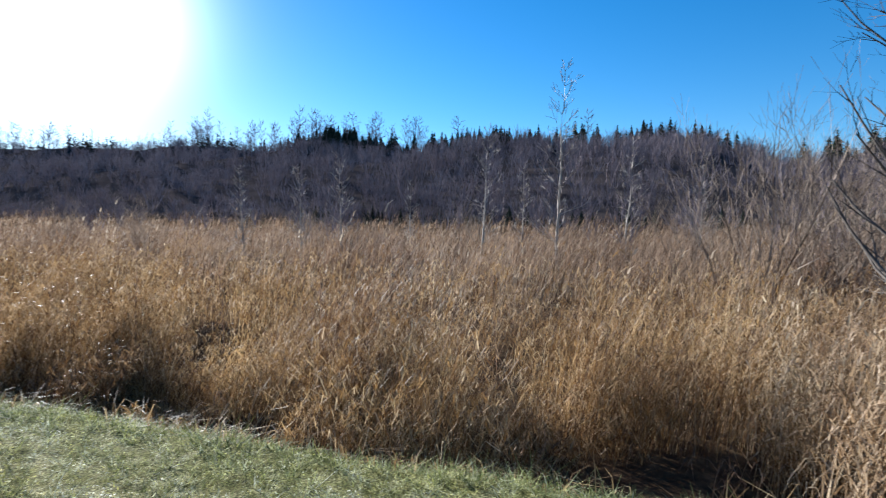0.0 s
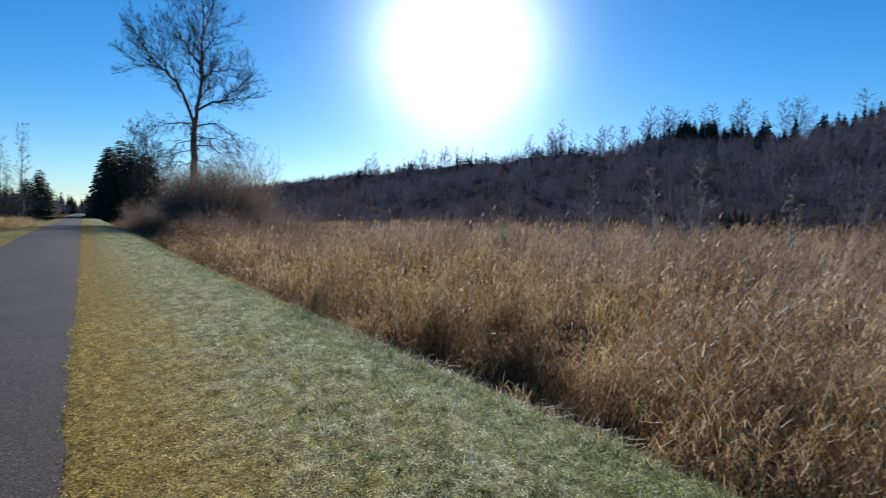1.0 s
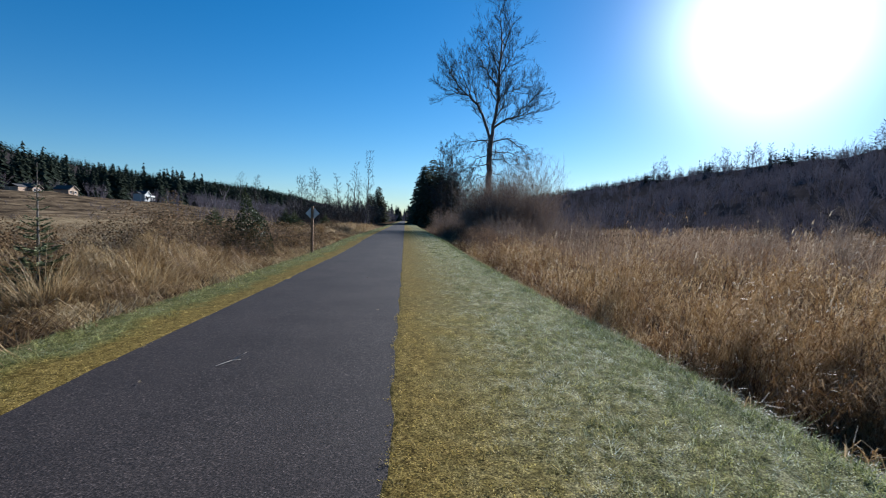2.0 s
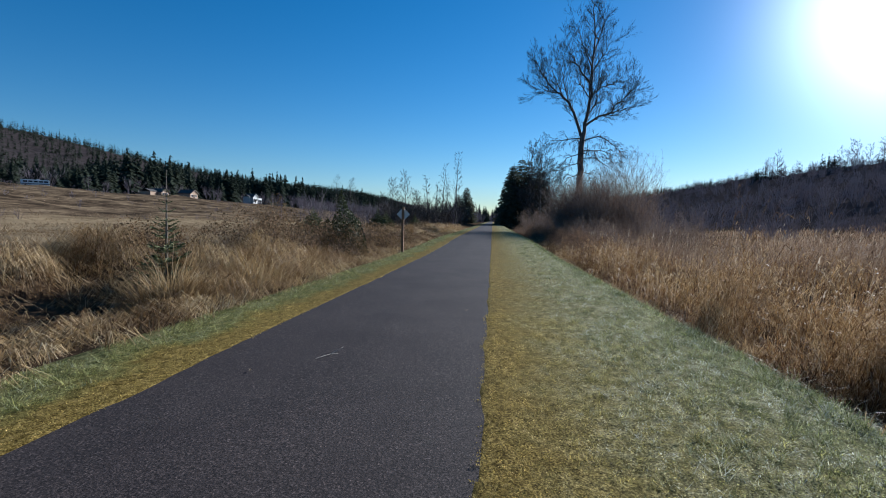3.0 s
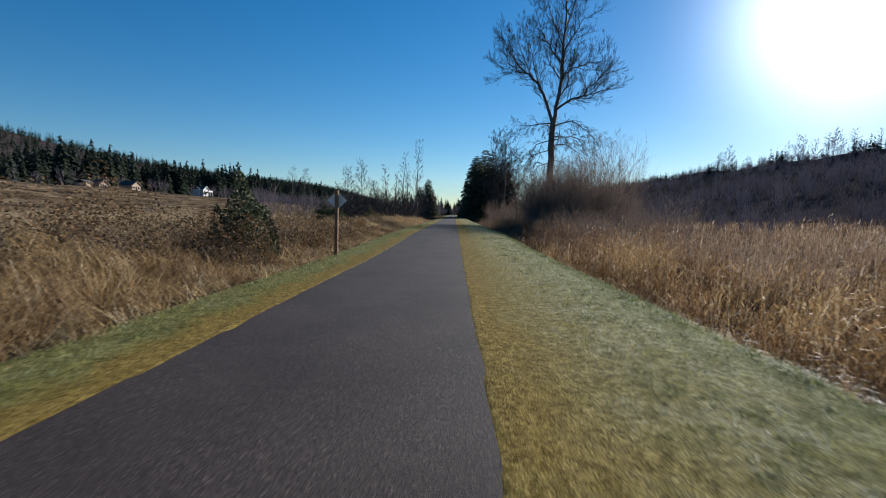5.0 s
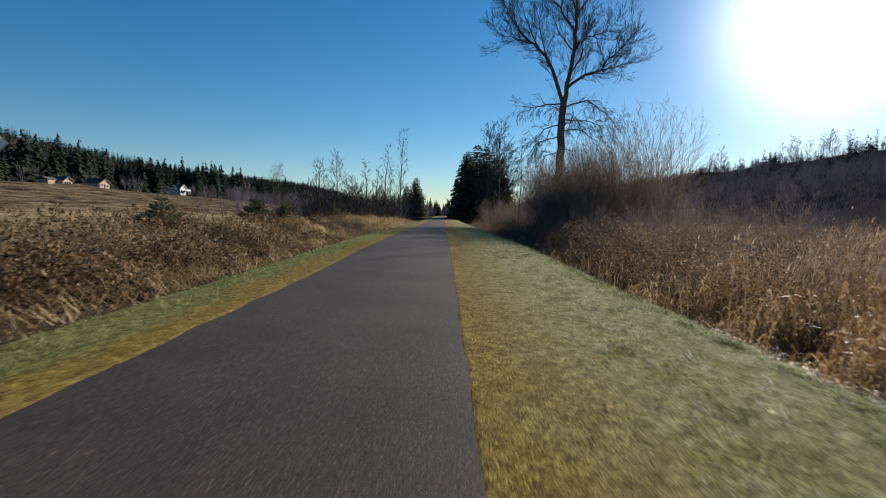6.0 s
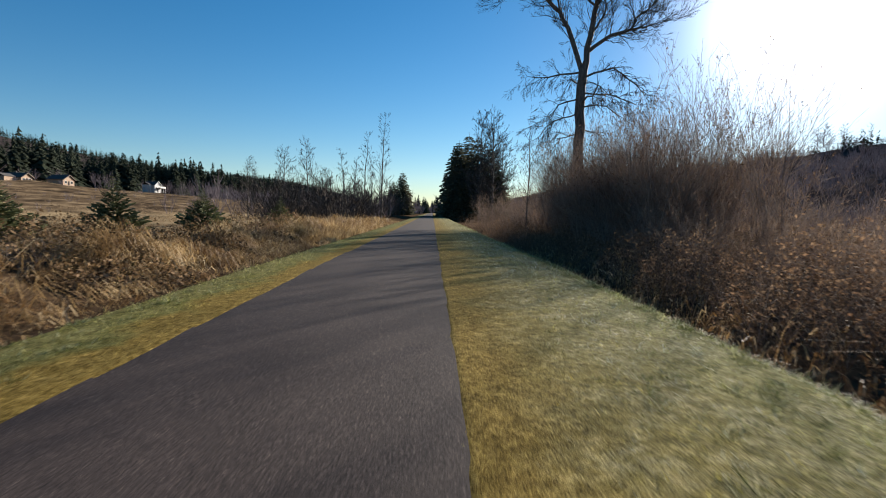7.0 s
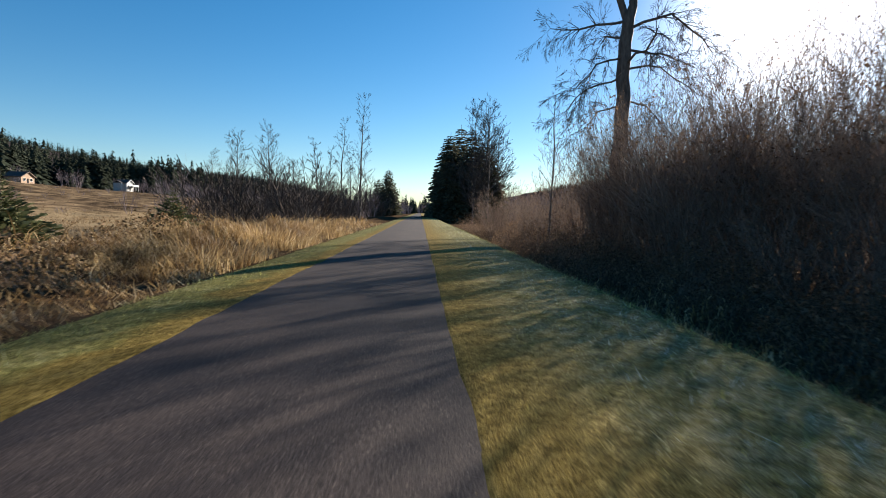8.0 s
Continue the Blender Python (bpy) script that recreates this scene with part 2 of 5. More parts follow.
SPRUCE_NEEDLE = leafy("spruce_needles", [(0.0, (0.06, 0.064, 0.045)), (0.6, (0.095, 0.098, 0.066)), (1.0, (0.135, 0.13, 0.085))], 0.25, 0.1, (0.8, 0.75, 0.7), 0.9, 0.02)
BARK = barky("tree_bark", (0.05, 0.042, 0.036), (0.17, 0.145, 0.12))
POST = barky("weathered_wood", (0.14, 0.075, 0.04), (0.3, 0.17, 0.09), 14.0, 0.85)
ALUMINIUM = plain("sign_back_metal", (0.6, 0.57, 0.53), (0.7, 0.67, 0.62), 6.0, 0.6, 0.0, 0.001)
STEEL = plain("bolt_steel", (0.3, 0.3, 0.3), (0.45, 0.45, 0.45), 30.0, 0.35, 0.9, 0.001)


# ---- mesh helpers ----
rng = np.random.default_rng(11)


def mesh_np(name, V, F, material, parent=None, smooth=False):
    """A mesh object from arrays of corners and equal-sided faces."""
    me = bpy.data.meshes.new(name)
    V, F = np.asarray(V, np.float32), np.asarray(F, np.int32)
    k = F.shape[1]
    me.vertices.add(len(V)), me.loops.add(F.size), me.polygons.add(len(F))
    me.vertices.foreach_set("co", V.ravel())
    me.loops.foreach_set("vertex_index", F.ravel())
    me.polygons.foreach_set("loop_start", np.arange(0, F.size, k, dtype=np.int32))
    me.polygons.foreach_set("use_smooth", np.full(len(F), smooth))
    me.update(calc_edges=True)
    me.materials.append(material)
    ob = new(name, me)
    ob.parent = parent
    return ob


def part(name, bm, material, parent, label=""):
    me = bpy.data.meshes.new(name)
    bm.to_mesh(me)
    bm.free()
    me.materials.append(material)
    ob = new(name, me)
    ob.parent = parent
    return tagged(ob, label)


def box(sx, sy, sz, at=(0, 0, 0), bevel=0.0, turn=None):
    bm = bmesh.new()
    bmesh.ops.create_cube(bm, size=1)
    bmesh.ops.scale(bm, vec=(sx, sy, sz), verts=bm.verts)
    if bevel:
        bmesh.ops.bevel(bm, geom=bm.edges[:], offset=bevel, segments=2, affect="EDGES")
    if turn is not None:
        bmesh.ops.transform(bm, matrix=turn, verts=bm.verts)
    bmesh.ops.translate(bm, vec=at, verts=bm.verts)
    return bm


def join(pieces):
    """Several (V, F) pairs as one."""
    Vs, Fs, n = [], [], 0
    for V, F in pieces:
        Vs.append(V), Fs.append(F + n)
        n += len(V)
    return np.concatenate(Vs), np.concatenate(Fs)


def ribbons(P, turn, h, w, lean, sag, levels=2, power=1.7, twist=0.6):
    """Tapered blades: foot P, way of leaning, length, width, lean and sag as shares of the length."""
    n = len(P)
    P, turn, h, w, lean, sag = (np.broadcast_to(a, (n, 3) if i == 0 else (n,)) for i, a in enumerate((P, turn, h, w, lean, sag)))
    d = np.stack([np.cos(turn), np.sin(turn)], 1)
    f = turn + np.pi / 2 + rng.uniform(-twist, twist, n)
    side = np.stack([np.cos(f), np.sin(f), np.zeros(n)], 1)
    V = np.empty((n, (levels + 1) * 2, 3))
    for i in range(levels + 1):
        s = i / levels
        c = P.copy()
        c[:, :2] += d * (lean * h * s ** power)[:, None]
        c[:, 2] += h * s - sag * h * s ** 2.4
        half = (w * (0.5 - 0.42 * s ** 1.5))[:, None] * side
        V[:, 2 * i], V[:, 2 * i + 1] = c - half, c + half
    base = (np.arange(n) * (levels + 1) * 2)[:, None]
    F = np.concatenate([base + np.array([[2 * i, 2 * i + 1, 2 * i + 3, 2 * i + 2]]) for i in range(levels)])
    return V.reshape(-1, 3), F


def tubes(segs, sides=3):
    """Tapered prisms for rows of x0 y0 z0 x1 y1 z1 r0 r1."""
    S = np.asarray(segs, float)
    a, b, r0, r1 = S[:, 0:3], S[:, 3:6], S[:, 6], S[:, 7]
    d = b - a
    d /= np.linalg.norm(d, axis=1, keepdims=True) + 1e-9
    ref = np.where(np.abs(d[:, 2:3]) > 0.8, [[1.0, 0, 0]], [[0, 0, 1.0]])
    u = np.cross(d, ref)
    u /= np.linalg.norm(u, axis=1, keepdims=True)
    v = np.cross(d, u)
    n = len(S)
    V = np.empty((n, 2 * sides, 3))
    for i in range(sides):
        t = 2 * np.pi * i / sides
        o = u * np.cos(t) + v * np.sin(t)
        V[:, i], V[:, sides + i] = a + o * r0[:, None], b + o * r1[:, None]
    base = (np.arange(n) * 2 * sides)[:, None]
    F = np.concatenate([base + np.array([[i, (i + 1) % sides, sides + (i + 1) % sides, sides + i]]) for i in range(sides)])
    return V.reshape(-1, 3), F


def limbs_mesh(segs, sides=7):
    """Tapered limbs: segments that follow one another share their rings."""
    V, F, last = [], [], None
    for q in np.asarray(segs, float):
        a, b = q[:3], q[3:6]
        d = (b - a) / (np.linalg.norm(b - a) + 1e-9)
        u = np.cross(d, (1.0, 0, 0) if abs(d[2]) > 0.8 else (0, 0, 1.0))
        u /= np.linalg.norm(u)
        v = np.cross(d, u)
        ring = [u * math.cos(6.2832 * k / sides) + v * math.sin(6.2832 * k / sides) for k in range(sides)]
        if last is None or np.abs(last - a).max() > 1e-6:
            V += [a + o * q[6] for o in ring]
        p = len(V) - sides
        V += [b + o * q[7] for o in ring]
        # the new ring starts where it twists least against the old one
        shift = min(range(sides), key=lambda k: np.linalg.norm((V[p] - a) / (np.linalg.norm(V[p] - a) + 1e-9) - ring[k]))
        F += [(p + k, p + (k + 1) % sides, p + sides + (k + 1 + shift) % sides, p + sides + (k + shift) % sides) for k in range(sides)]
        last = b
    return np.array(V), np.array(F)


def wob(x, y, size, seed):
    """Smooth waves between about -1 and 1."""
    r = np.random.default_rng(seed)
    out = 0
    for i in range(6):
        a, p, k = r.uniform(0, 6.28), r.uniform(0, 6.28), r.uniform(0.6, 1.7) * 6.28 / size
        out = out + np.sin((x * np.cos(a) + y * np.sin(a)) * k + p)
    return out / 3.2


# ---- the lie of the land ----
KNOT_X = [-900, -300, -100, -60, -47, -40, -33, -26, -15, 400]
KNOT_Z = [6.5, 2.6, 0.75, 0.43, 0.36, 0.27, 0.12, 0.02, 0.0, 0.0]
ACROSS_Y = [-3200, -1500, -900, -420, -240, -200, -155, -80, -30, -16, -11, -8, -6.4, -5.4, -4.6, -3.16, -3.02, -0.31, -0.17, 2.0, 3.15, 4.5, 5.2, 9, 25, 60, 100, 350, 420, 1500, 3200]
ACROSS_Z = [60, 60, 40, 22, 15, 13, 10.5, -0.4, -0.6, -0.4, 0.1, 0.15, -0.2, -0.22, -0.06, 0.008, -0.06, -0.06, 0.008, -0.03, -0.14, -0.85, -1.0, -0.95, -0.6, -0.2, 1.5, 56, 52, 40, 60]


def rise(x):
    return sum(np.interp(np.asarray(x, float) + d, KNOT_X, KNOT_Z) for d in (-4, -2, 0, 2, 4)) / 5


def land(x, y):
    x, y = np.asarray(x, float), np.asarray(y, float)
    z = np.interp(y - 0.0012 * np.clip(x, -120, 20) + 0.03 * wob(x, y * 0 + np.sign(y + 1.5), 2.6, 21), ACROSS_Y, ACROSS_Z)
    near = np.clip(1 - (np.abs(y) - 5) / 25, 0, 1)
    z = z + rise(x) * near
    off = np.clip((np.abs(y + 0.8) - 4.6) / 3, 0, 1)
    z = z + off * (0.12 * wob(x, y, 5, 1) + 0.1 * wob(x, y, 17, 2)) * np.clip(1.5 - np.abs(y) / 200, 0.5, 1)
    z = z - 1.15 * np.exp(-((x + 8.5) / 4.4) ** 2 - ((y + 8.4) / 1.45) ** 2)
    hill = np.clip((y - 110) / 200, 0, 1)
    z = z + hill * (4 * wob(x, y, 160, 3) + np.interp(x, [-1500, -700, -300, -110], [24, 14, 5, 0]) - 20 * np.clip((x - 45) / 60, 0, 1) + 16 * np.clip((x - 110) / 60, 0, 1))
    mount = np.clip((-y - 450) / 450, 0, 1) ** 1.2
    z = z + mount * (np.interp(x, [-2200, -1500, -1100, -930, -800, 400, 1500], [5, 20, 64, 96, 112, 130, 60]) + 6 * wob(x, y, 300, 4))
    z = z + np.interp(x, [-2200, -1975, -1290, -943, -646, -400], [70, 66, 52, 34, 8, 0]) * np.clip((-y - 230) / 190, 0, 1) * np.clip((1200 + y) / 500, 0, 1)
    slope = np.clip((-y - 85) / 40, 0, 1) * np.clip((260 + y) / 60, 0, 1)
    return z + slope * (0.8 * wob(x, y, 60, 5) + 0.35 * wob(x, y, 14, 6))


def on_land(x, y, sink=0.0):
    return np.stack([x, y, land(x, y) - sink], 1)


def axis_steps(fine0, fine1, step, far0, far1, grow=1.12):
    mid = list(np.arange(fine0, fine1 + step / 2, step))
    low, high, d = [], [], step
    p = fine0
    while p > far0:
        d *= grow
        p -= d
        low.append(p)
    p, d = fine1, step
    while p < far1:
        d *= grow
        p += d
        high.append(p)
    return np.array(low[::-1] + mid + high)


gx = axis_steps(-110, 14, 0.6, -3000, 2500)
gy = axis_steps(-14, 14, 0.3, -3000, 3000)
gy = np.unique(np.concatenate([gy, np.arange(-3.34, -2.9, 0.07), np.arange(-0.45, -0.08, 0.07), np.arange(300, 372, 8), np.arange(-262, -76, 12)]).round(4))
X, Y = np.meshgrid(gx, gy, indexing="ij")
Z = land(X, Y)
idx = np.arange(X.size).reshape(X.shape)
quads = np.stack([idx[:-1, :-1], idx[1:, :-1], idx[1:, 1:], idx[:-1, 1:]], -1).reshape(-1, 4)
ground = mesh_np("ground", np.stack([X, Y, Z], -1).reshape(-1, 3), quads, EARTH, smooth=True)
tagged(ground, "brown marsh, straw field and wooded hills under dead winter growth", "ground", kind="structure")
ground.data.materials.append(TURF)
mid_y = (Y[:-1, :-1] + Y[1:, 1:]).ravel() / 2
ground.data.polygons.foreach_set("material_index", ((mid_y > -5.0) & (mid_y < 3.3)).astype(np.int32))


def strip(name, xs, edge_low, edge_high, top, depth, material):
    """A slab that follows the trail: two edges, a crown and sides that go down."""
    rows = []
    for x in xs:
        a, b, z = edge_low(x), edge_high(x), float(rise(x)) + top
        m = (a + b) / 2
        rows.append([(x, a - 0.02, z - depth), (x, a, z - 0.008), (x, a + 0.02, z), (x, m, z + 0.025), (x, b - 0.02, z), (x, b, z - 0.008), (x, b + 0.02, z - depth)])
    V = np.array(rows).reshape(-1, 3)
    k, n = 7, len(xs)
    F = np.array([[i * k + j, i * k + j + 1, (i + 1) * k + j + 1, (i + 1) * k + j] for i in range(n - 1) for j in range(k - 1)])
    return mesh_np(name, V, F, material)


def edge_r(x):
    return -0.12 + 0.0012 * x + 0.012 * float(wob(x, 0, 1.7, 21)) + 0.008 * float(wob(x, 0, 0.7, 22))


def edge_l(x):
    return -3.21 + 0.0012 * x + 0.012 * float(wob(x, 5, 1.9, 23)) + 0.008 * float(wob(x, 5, 0.8, 24))


trail = strip("trail", list(np.arange(14, -90, -0.15)) + list(np.arange(-90, -900, -4.0)), edge_l, edge_r, 0.0, 0.12, ASPHALT)
tagged(trail, "dark grey asphalt trail, straight, with mossy crumbling edges", "trail", kind="structure")


# ---- grasses ----
def scatter(n, x0, x1, y0, y1):
    return rng.uniform(x0, x1, n), rng.uniform(y0, y1, n)


def verge_grass():
    bits = []
    for n, x0, x1, size in ((150000, -9, 1.5, 1.05), (95000, -30, -9, 1.5), (62000, -62, -30, 2.0), (16000, -100, -62, 4.0)):
        for y0, y1, share in ((-0.27, 3.75, 0.76), (-5.3, -3.12, 0.24)):
            k = int(n * share)
            x, y = scatter(k, x0, x1, y0, y1)
            if y0 > -1:
                keep = (y > -0.24 + 0.0012 * x + 0.05 * wob(x, y, 0.8, 31) + 0.01) & (y < 3.45 + 0.25 * wob(x, y, 1.6, 32))
                grown = np.clip((y + 0.3) / 1.6, 0.45, 1) * (1 + 0.9 * np.clip(wob(x, y, 0.4, 33) - 0.3, 0, 1)) * (1 + 0.9 * np.clip((y - 2.7) / 0.6, 0, 1))
            else:
                keep = (y < -3.12 + 0.0012 * x + 0.05 * wob(x, y, 0.8, 34)) & (y > -4.55 + 0.012 * np.clip(x, -45, 0) + 0.25 * wob(x, y, 1.4, 35))
                grown = np.clip((-3.0 - y) / 0.9, 0.3, 1.3) * (1 + 0.6 * np.clip(wob(x, y, 0.9, 36), 0, 1))
            lump = 0.8 * wob(x, y, 0.16 * max(1, size * 0.6), 38) + 0.7 * wob(x, y, 0.36 * max(1, size * 0.6), 39)
            keep = keep & (lump > rng.uniform(-0.95, 0.0, k))
            x, y, grown = x[keep], y[keep], grown[keep] * (0.62 + 1.25 * np.clip(lump[keep], -0.4, 1))
            m = len(x)
            bits.append(ribbons(on_land(x, y, 0.01), rng.uniform(0, 6.28, m), rng.uniform(0.022, 0.05, m) * grown * (1 + 0.1 * size), rng.uniform(0.0035, 0.007, m) * min(size, 2.2), rng.uniform(0.4, 1.5, m), rng.uniform(0.1, 0.6, m), 1))
            if size > 1.2:
                continue
            c = rng.integers(0, m, int(m * 0.9))
            P = on_land(x[c], y[c]) + rng.normal(0, 0.012, (len(c), 3))
            P[:, 2] += 0.008 + 0.026 * grown[c] * rng.uniform(0.2, 1, len(c))
            bits.append(leaf_flecks(P, 0.006))
    V, F = join(bits)
    return tagged(mesh_np("verge_grass", V, F, TURF_BLADE), "short mown grass, mossy by the tarmac and white with frost", "grass", kind="stuff")


def verge_tufts():
    """Ranker clumps of dark green grass that the mower left in the verge."""
    bits = []
    for n, x0, x1, y0, y1, w in ((480, -13, 1.5, 1.2, 3.3, 0.005), (300, -40, -13, 1.2, 3.3, 0.009), (130, -16, 0, -4.7, -3.7, 0.005), (160, -45, -16, -5.0, -3.8, 0.01)):
        cx, cy = scatter(n, x0, x1, y0, y1)
        keep = wob(cx, cy, 0.9, 37) > -0.25
        cx, cy = np.repeat(cx[keep], 46), np.repeat(cy[keep], 46)
        m = len(cx)
        a, q = rng.uniform(0, 6.28, m), rng.uniform(0, 1, m) ** 0.7 * 0.11
        x, y = cx + np.cos(a) * q * 1.3, cy + np.sin(a) * q
        bits.append(ribbons(on_land(x, y, 0.01), a + rng.normal(0, 0.6, m), rng.uniform(0.045, 0.1, m) * (1.1 - 4 * q), w * rng.uniform(0.7, 1.2, m), rng.uniform(0.4, 1.4, m), rng.uniform(0.1, 0.5, m), 1))
    cx, cy = scatter(420, -52, 1.5, 2.95, 3.5)
    cx, cy = np.repeat(cx, 60), np.repeat(cy, 60)
    m = len(cx)
    a, q = rng.uniform(0, 6.28, m), rng.uniform(0, 1, m) ** 0.6 * 0.16
    bits.append(ribbons(on_land(cx + np.cos(a) * q * 1.6, cy + np.sin(a) * q * 0.7, 0.01), a + rng.normal(0, 0.6, m), rng.uniform(0.08, 0.19, m) * (1.1 - 3 * q), 0.007, rng.uniform(0.4, 1.2, m), rng.uniform(0.2, 0.7, m), 2))
    V, F = join(bits)
    return tagged(mesh_np("grass_tufts", V, F, TUFT), "darker green grass clumps standing in the mown verge", "grass", kind="stuff")


def reed_plants(x, y, tall, leaves, stem_w, leaf_w, levels=2):
    """Stems that lean with the wind, each with hanging dry leaves and a seed head."""
    n = len(x)
    P = on_land(x, y, 0.03)
    lean_way = rng.normal(0.1, 0.55, n) + 0.8 * wob(x, y, 6, 41)
    lean = np.abs(rng.normal(0.28, 0.17, n)) + 0.2 * np.clip(wob(x, y, 4, 42), 0, 1)
    # west of the tall stand the reeds have partly collapsed into mounds
    fallen = np.clip((-2.5 - x + 1.5 * wob(x, y, 5, 50)) / 3, 0, 1) * rng.uniform(0, 1, n)
    lean, bow = lean + 0.28 * fallen, 0.06 + 0.14 * fallen
    bits = [ribbons(P, lean_way, tall, stem_w, lean, bow, 2)]
    way = np.stack([np.cos(lean_way), np.sin(lean_way)], 1)
    for k in range(leaves):
        s = rng.uniform(0.15, 0.98, n)
        Q = P.copy()
        Q[:, :2] += way * (lean * tall * s ** 1.7)[:, None]
        Q[:, 2] += tall * s - bow * tall * s ** 2.4
        bits.append(ribbons(Q, rng.uniform(0, 6.28, n), rng.uniform(0.18, 0.5, n) * (1.15 - 0.5 * s), leaf_w * rng.uniform(0.6, 1.3, n), rng.uniform(0.3, 0.9, n), rng.uniform(0.5, 1.7, n), levels, 1.2, 1.2))
    return bits


GAPS = [(0.7, 4.7, 2.3, 1.5), (-9.8, 4.9, 1.9, 0.9), (1.2, 4.3, 1.8, 0.8), (-4.6, 8.8, 1.9, 1.4), (-8.5, 10.5, 2.0, 1.3), (-13.4, 5.2, 1.5, 0.9), (-3.6, 4.3, 1.2, 0.6), (-18.5, 6.0, 1.4, 0.9), (-24.0, 6.6, 1.8, 1.0), (3.5, 6.4, 1.4, 1.0), (-14.5, 9.0, 1.5, 1.2), (-1.5, 11.5, 2.2, 1.4)]


def reed_gap(x, y):
    """How far inside one of the trampled hollows a place lies."""
    return sum(np.clip(1 - np.hypot((x - gx_) / a, (y - gy_) / b), 0, 1) for gx_, gy_, a, b in GAPS)


def reed_hollow(x, y):
    """Dips between the reed clumps."""
    return np.clip(-2.3 * wob(x, y, 2.7, 49) - 0.2, 0, 1)


def reed_height(x, y):
    tall = 1.7 + 0.34 * wob(x, y, 6, 43) + 0.5 * wob(x, y, 2.6, 44)
    mound = np.clip((-2.5 - x) / 3, 0, 1) * np.clip((14 - y) / 4, 0, 1)
    tall = tall * (1 - 0.8 * reed_hollow(x, y)) * (1 - mound * (0.16 - 0.42 * wob(x, y, 2.2, 40)))
    edge = np.clip((y - 4.05 - 0.3 * wob(x, y, 2.5, 45)) / 0.55, 0.0, 1)
    return tall * (0.4 + 0.6 * edge) * (1 - 0.7 * np.clip(reed_gap(x, y) * 1.8, 0, 1))


def reed_bed():
    bits = []
    for n, x0, x1, y0, y1, leaves, sw, lw in ((21000, -12, 7, 3.7, 6.6, 5, 0.006, 0.0105), (11000, -14, 10, 6.6, 10, 4, 0.007, 0.013), (8500, -24, 13, 10, 16, 3, 0.0095, 0.02), (11000, -34, -12, 3.8, 9, 3, 0.009, 0.02), (1800, -62, -34, 4.0, 7, 2, 0.012, 0.026)):
        x, y = scatter(n, x0, x1, y0, y1)
        keep = (y > 4.0 + 0.3 * wob(x, y, 2.5, 45)) & (rng.uniform(0, 1, n) < 0.75 + 0.8 * wob(x, y, 1.6, 46)) & (rng.uniform(0.1, 0.7, n) > reed_gap(x, y)) & (rng.uniform(0, 1.5, n) > reed_hollow(x, y))
        x, y = x[keep], y[keep]
        t = reed_height(x, y) * rng.uniform(0.6, 1.14, len(x))
        if x1 == -34:
            t = t * 0.6
        bits += reed_plants(x, y, t, leaves, sw, lw)
    V, F = join(bits)
    tagged(mesh_np("reed_bed", V, F, REED), "tall dry golden reeds leaning along the ditch", "reeds", kind="stuff")
    bits = []
    for n, x0, x1, y0, y1, w in ((17000, -45, 22, 14, 30, 0.028), (15000, -80, 40, 28, 60, 0.055), (10000, -170, 70, 55, 108, 0.11), (3800, -38, -22, 8, 16, 0.022)):
        x, y = scatter(n, x0, x1, y0, y1)
        t = (np.where(x > -4, 1.8, 1.45) + 0.4 * wob(x, y, 14, 47) + 0.5 * wob(x, y, 6, 48)) * rng.uniform(0.6, 1.15, n)
        bits.append(ribbons(on_land(x, y, 0.03), rng.normal(0.2, 0.8, n) + 0.9 * wob(x, y, 8, 41), t, w, rng.uniform(0.1, 0.75, n), rng.uniform(0.05, 0.3, n), 2))
        k = rng.uniform(0, 1, n) < 0.6
        P = on_land(x, y)
        P[:, 2] += t * rng.uniform(0.6, 0.95, n)
        m = int(k.sum())
        bits.append(ribbons(P[k], rng.uniform(0, 6.28, m), rng.uniform(0.3, 0.6, m), w * 1.2, rng.uniform(0.3, 0.8, m), rng.uniform(0.4, 1.3, m), 1))
    V, F = join(bits)
    tagged(mesh_np("far_reeds", V, F, REED_FAR), "wide stand of brown reeds across the marsh", "reeds", kind="stuff")
    # pale plumes that stand above the rest
    x, y = scatter(900, -40, 14, 6, 26)
    t = reed_height(x, y) + rng.uniform(0.2, 0.7, 900)
    P = on_land(x, y, 0.03)
    turn, lean = rng.normal(0.2, 0.5, 900), rng.uniform(0.05, 0.45, 900)
    bits = [ribbons(P, turn, t, 0.009, lean, 0.05, 3)]
    Q = P.copy()
    Q[:, 0] += np.cos(turn) * lean * t * 0.92
    Q[:, 1] += np.sin(turn) * lean * t * 0.92
    Q[:, 2] += t * 0.92
    bits.append(ribbons(Q, turn, rng.uniform(0.16, 0.3, 900), 0.035, rng.uniform(0.3, 0.9, 900), 0.3, 2))
    V, F = join(bits)
    tagged(mesh_np("reed_plumes", V, F, PLUME), "pale seed plumes standing above the reeds", "reeds", kind="stuff")


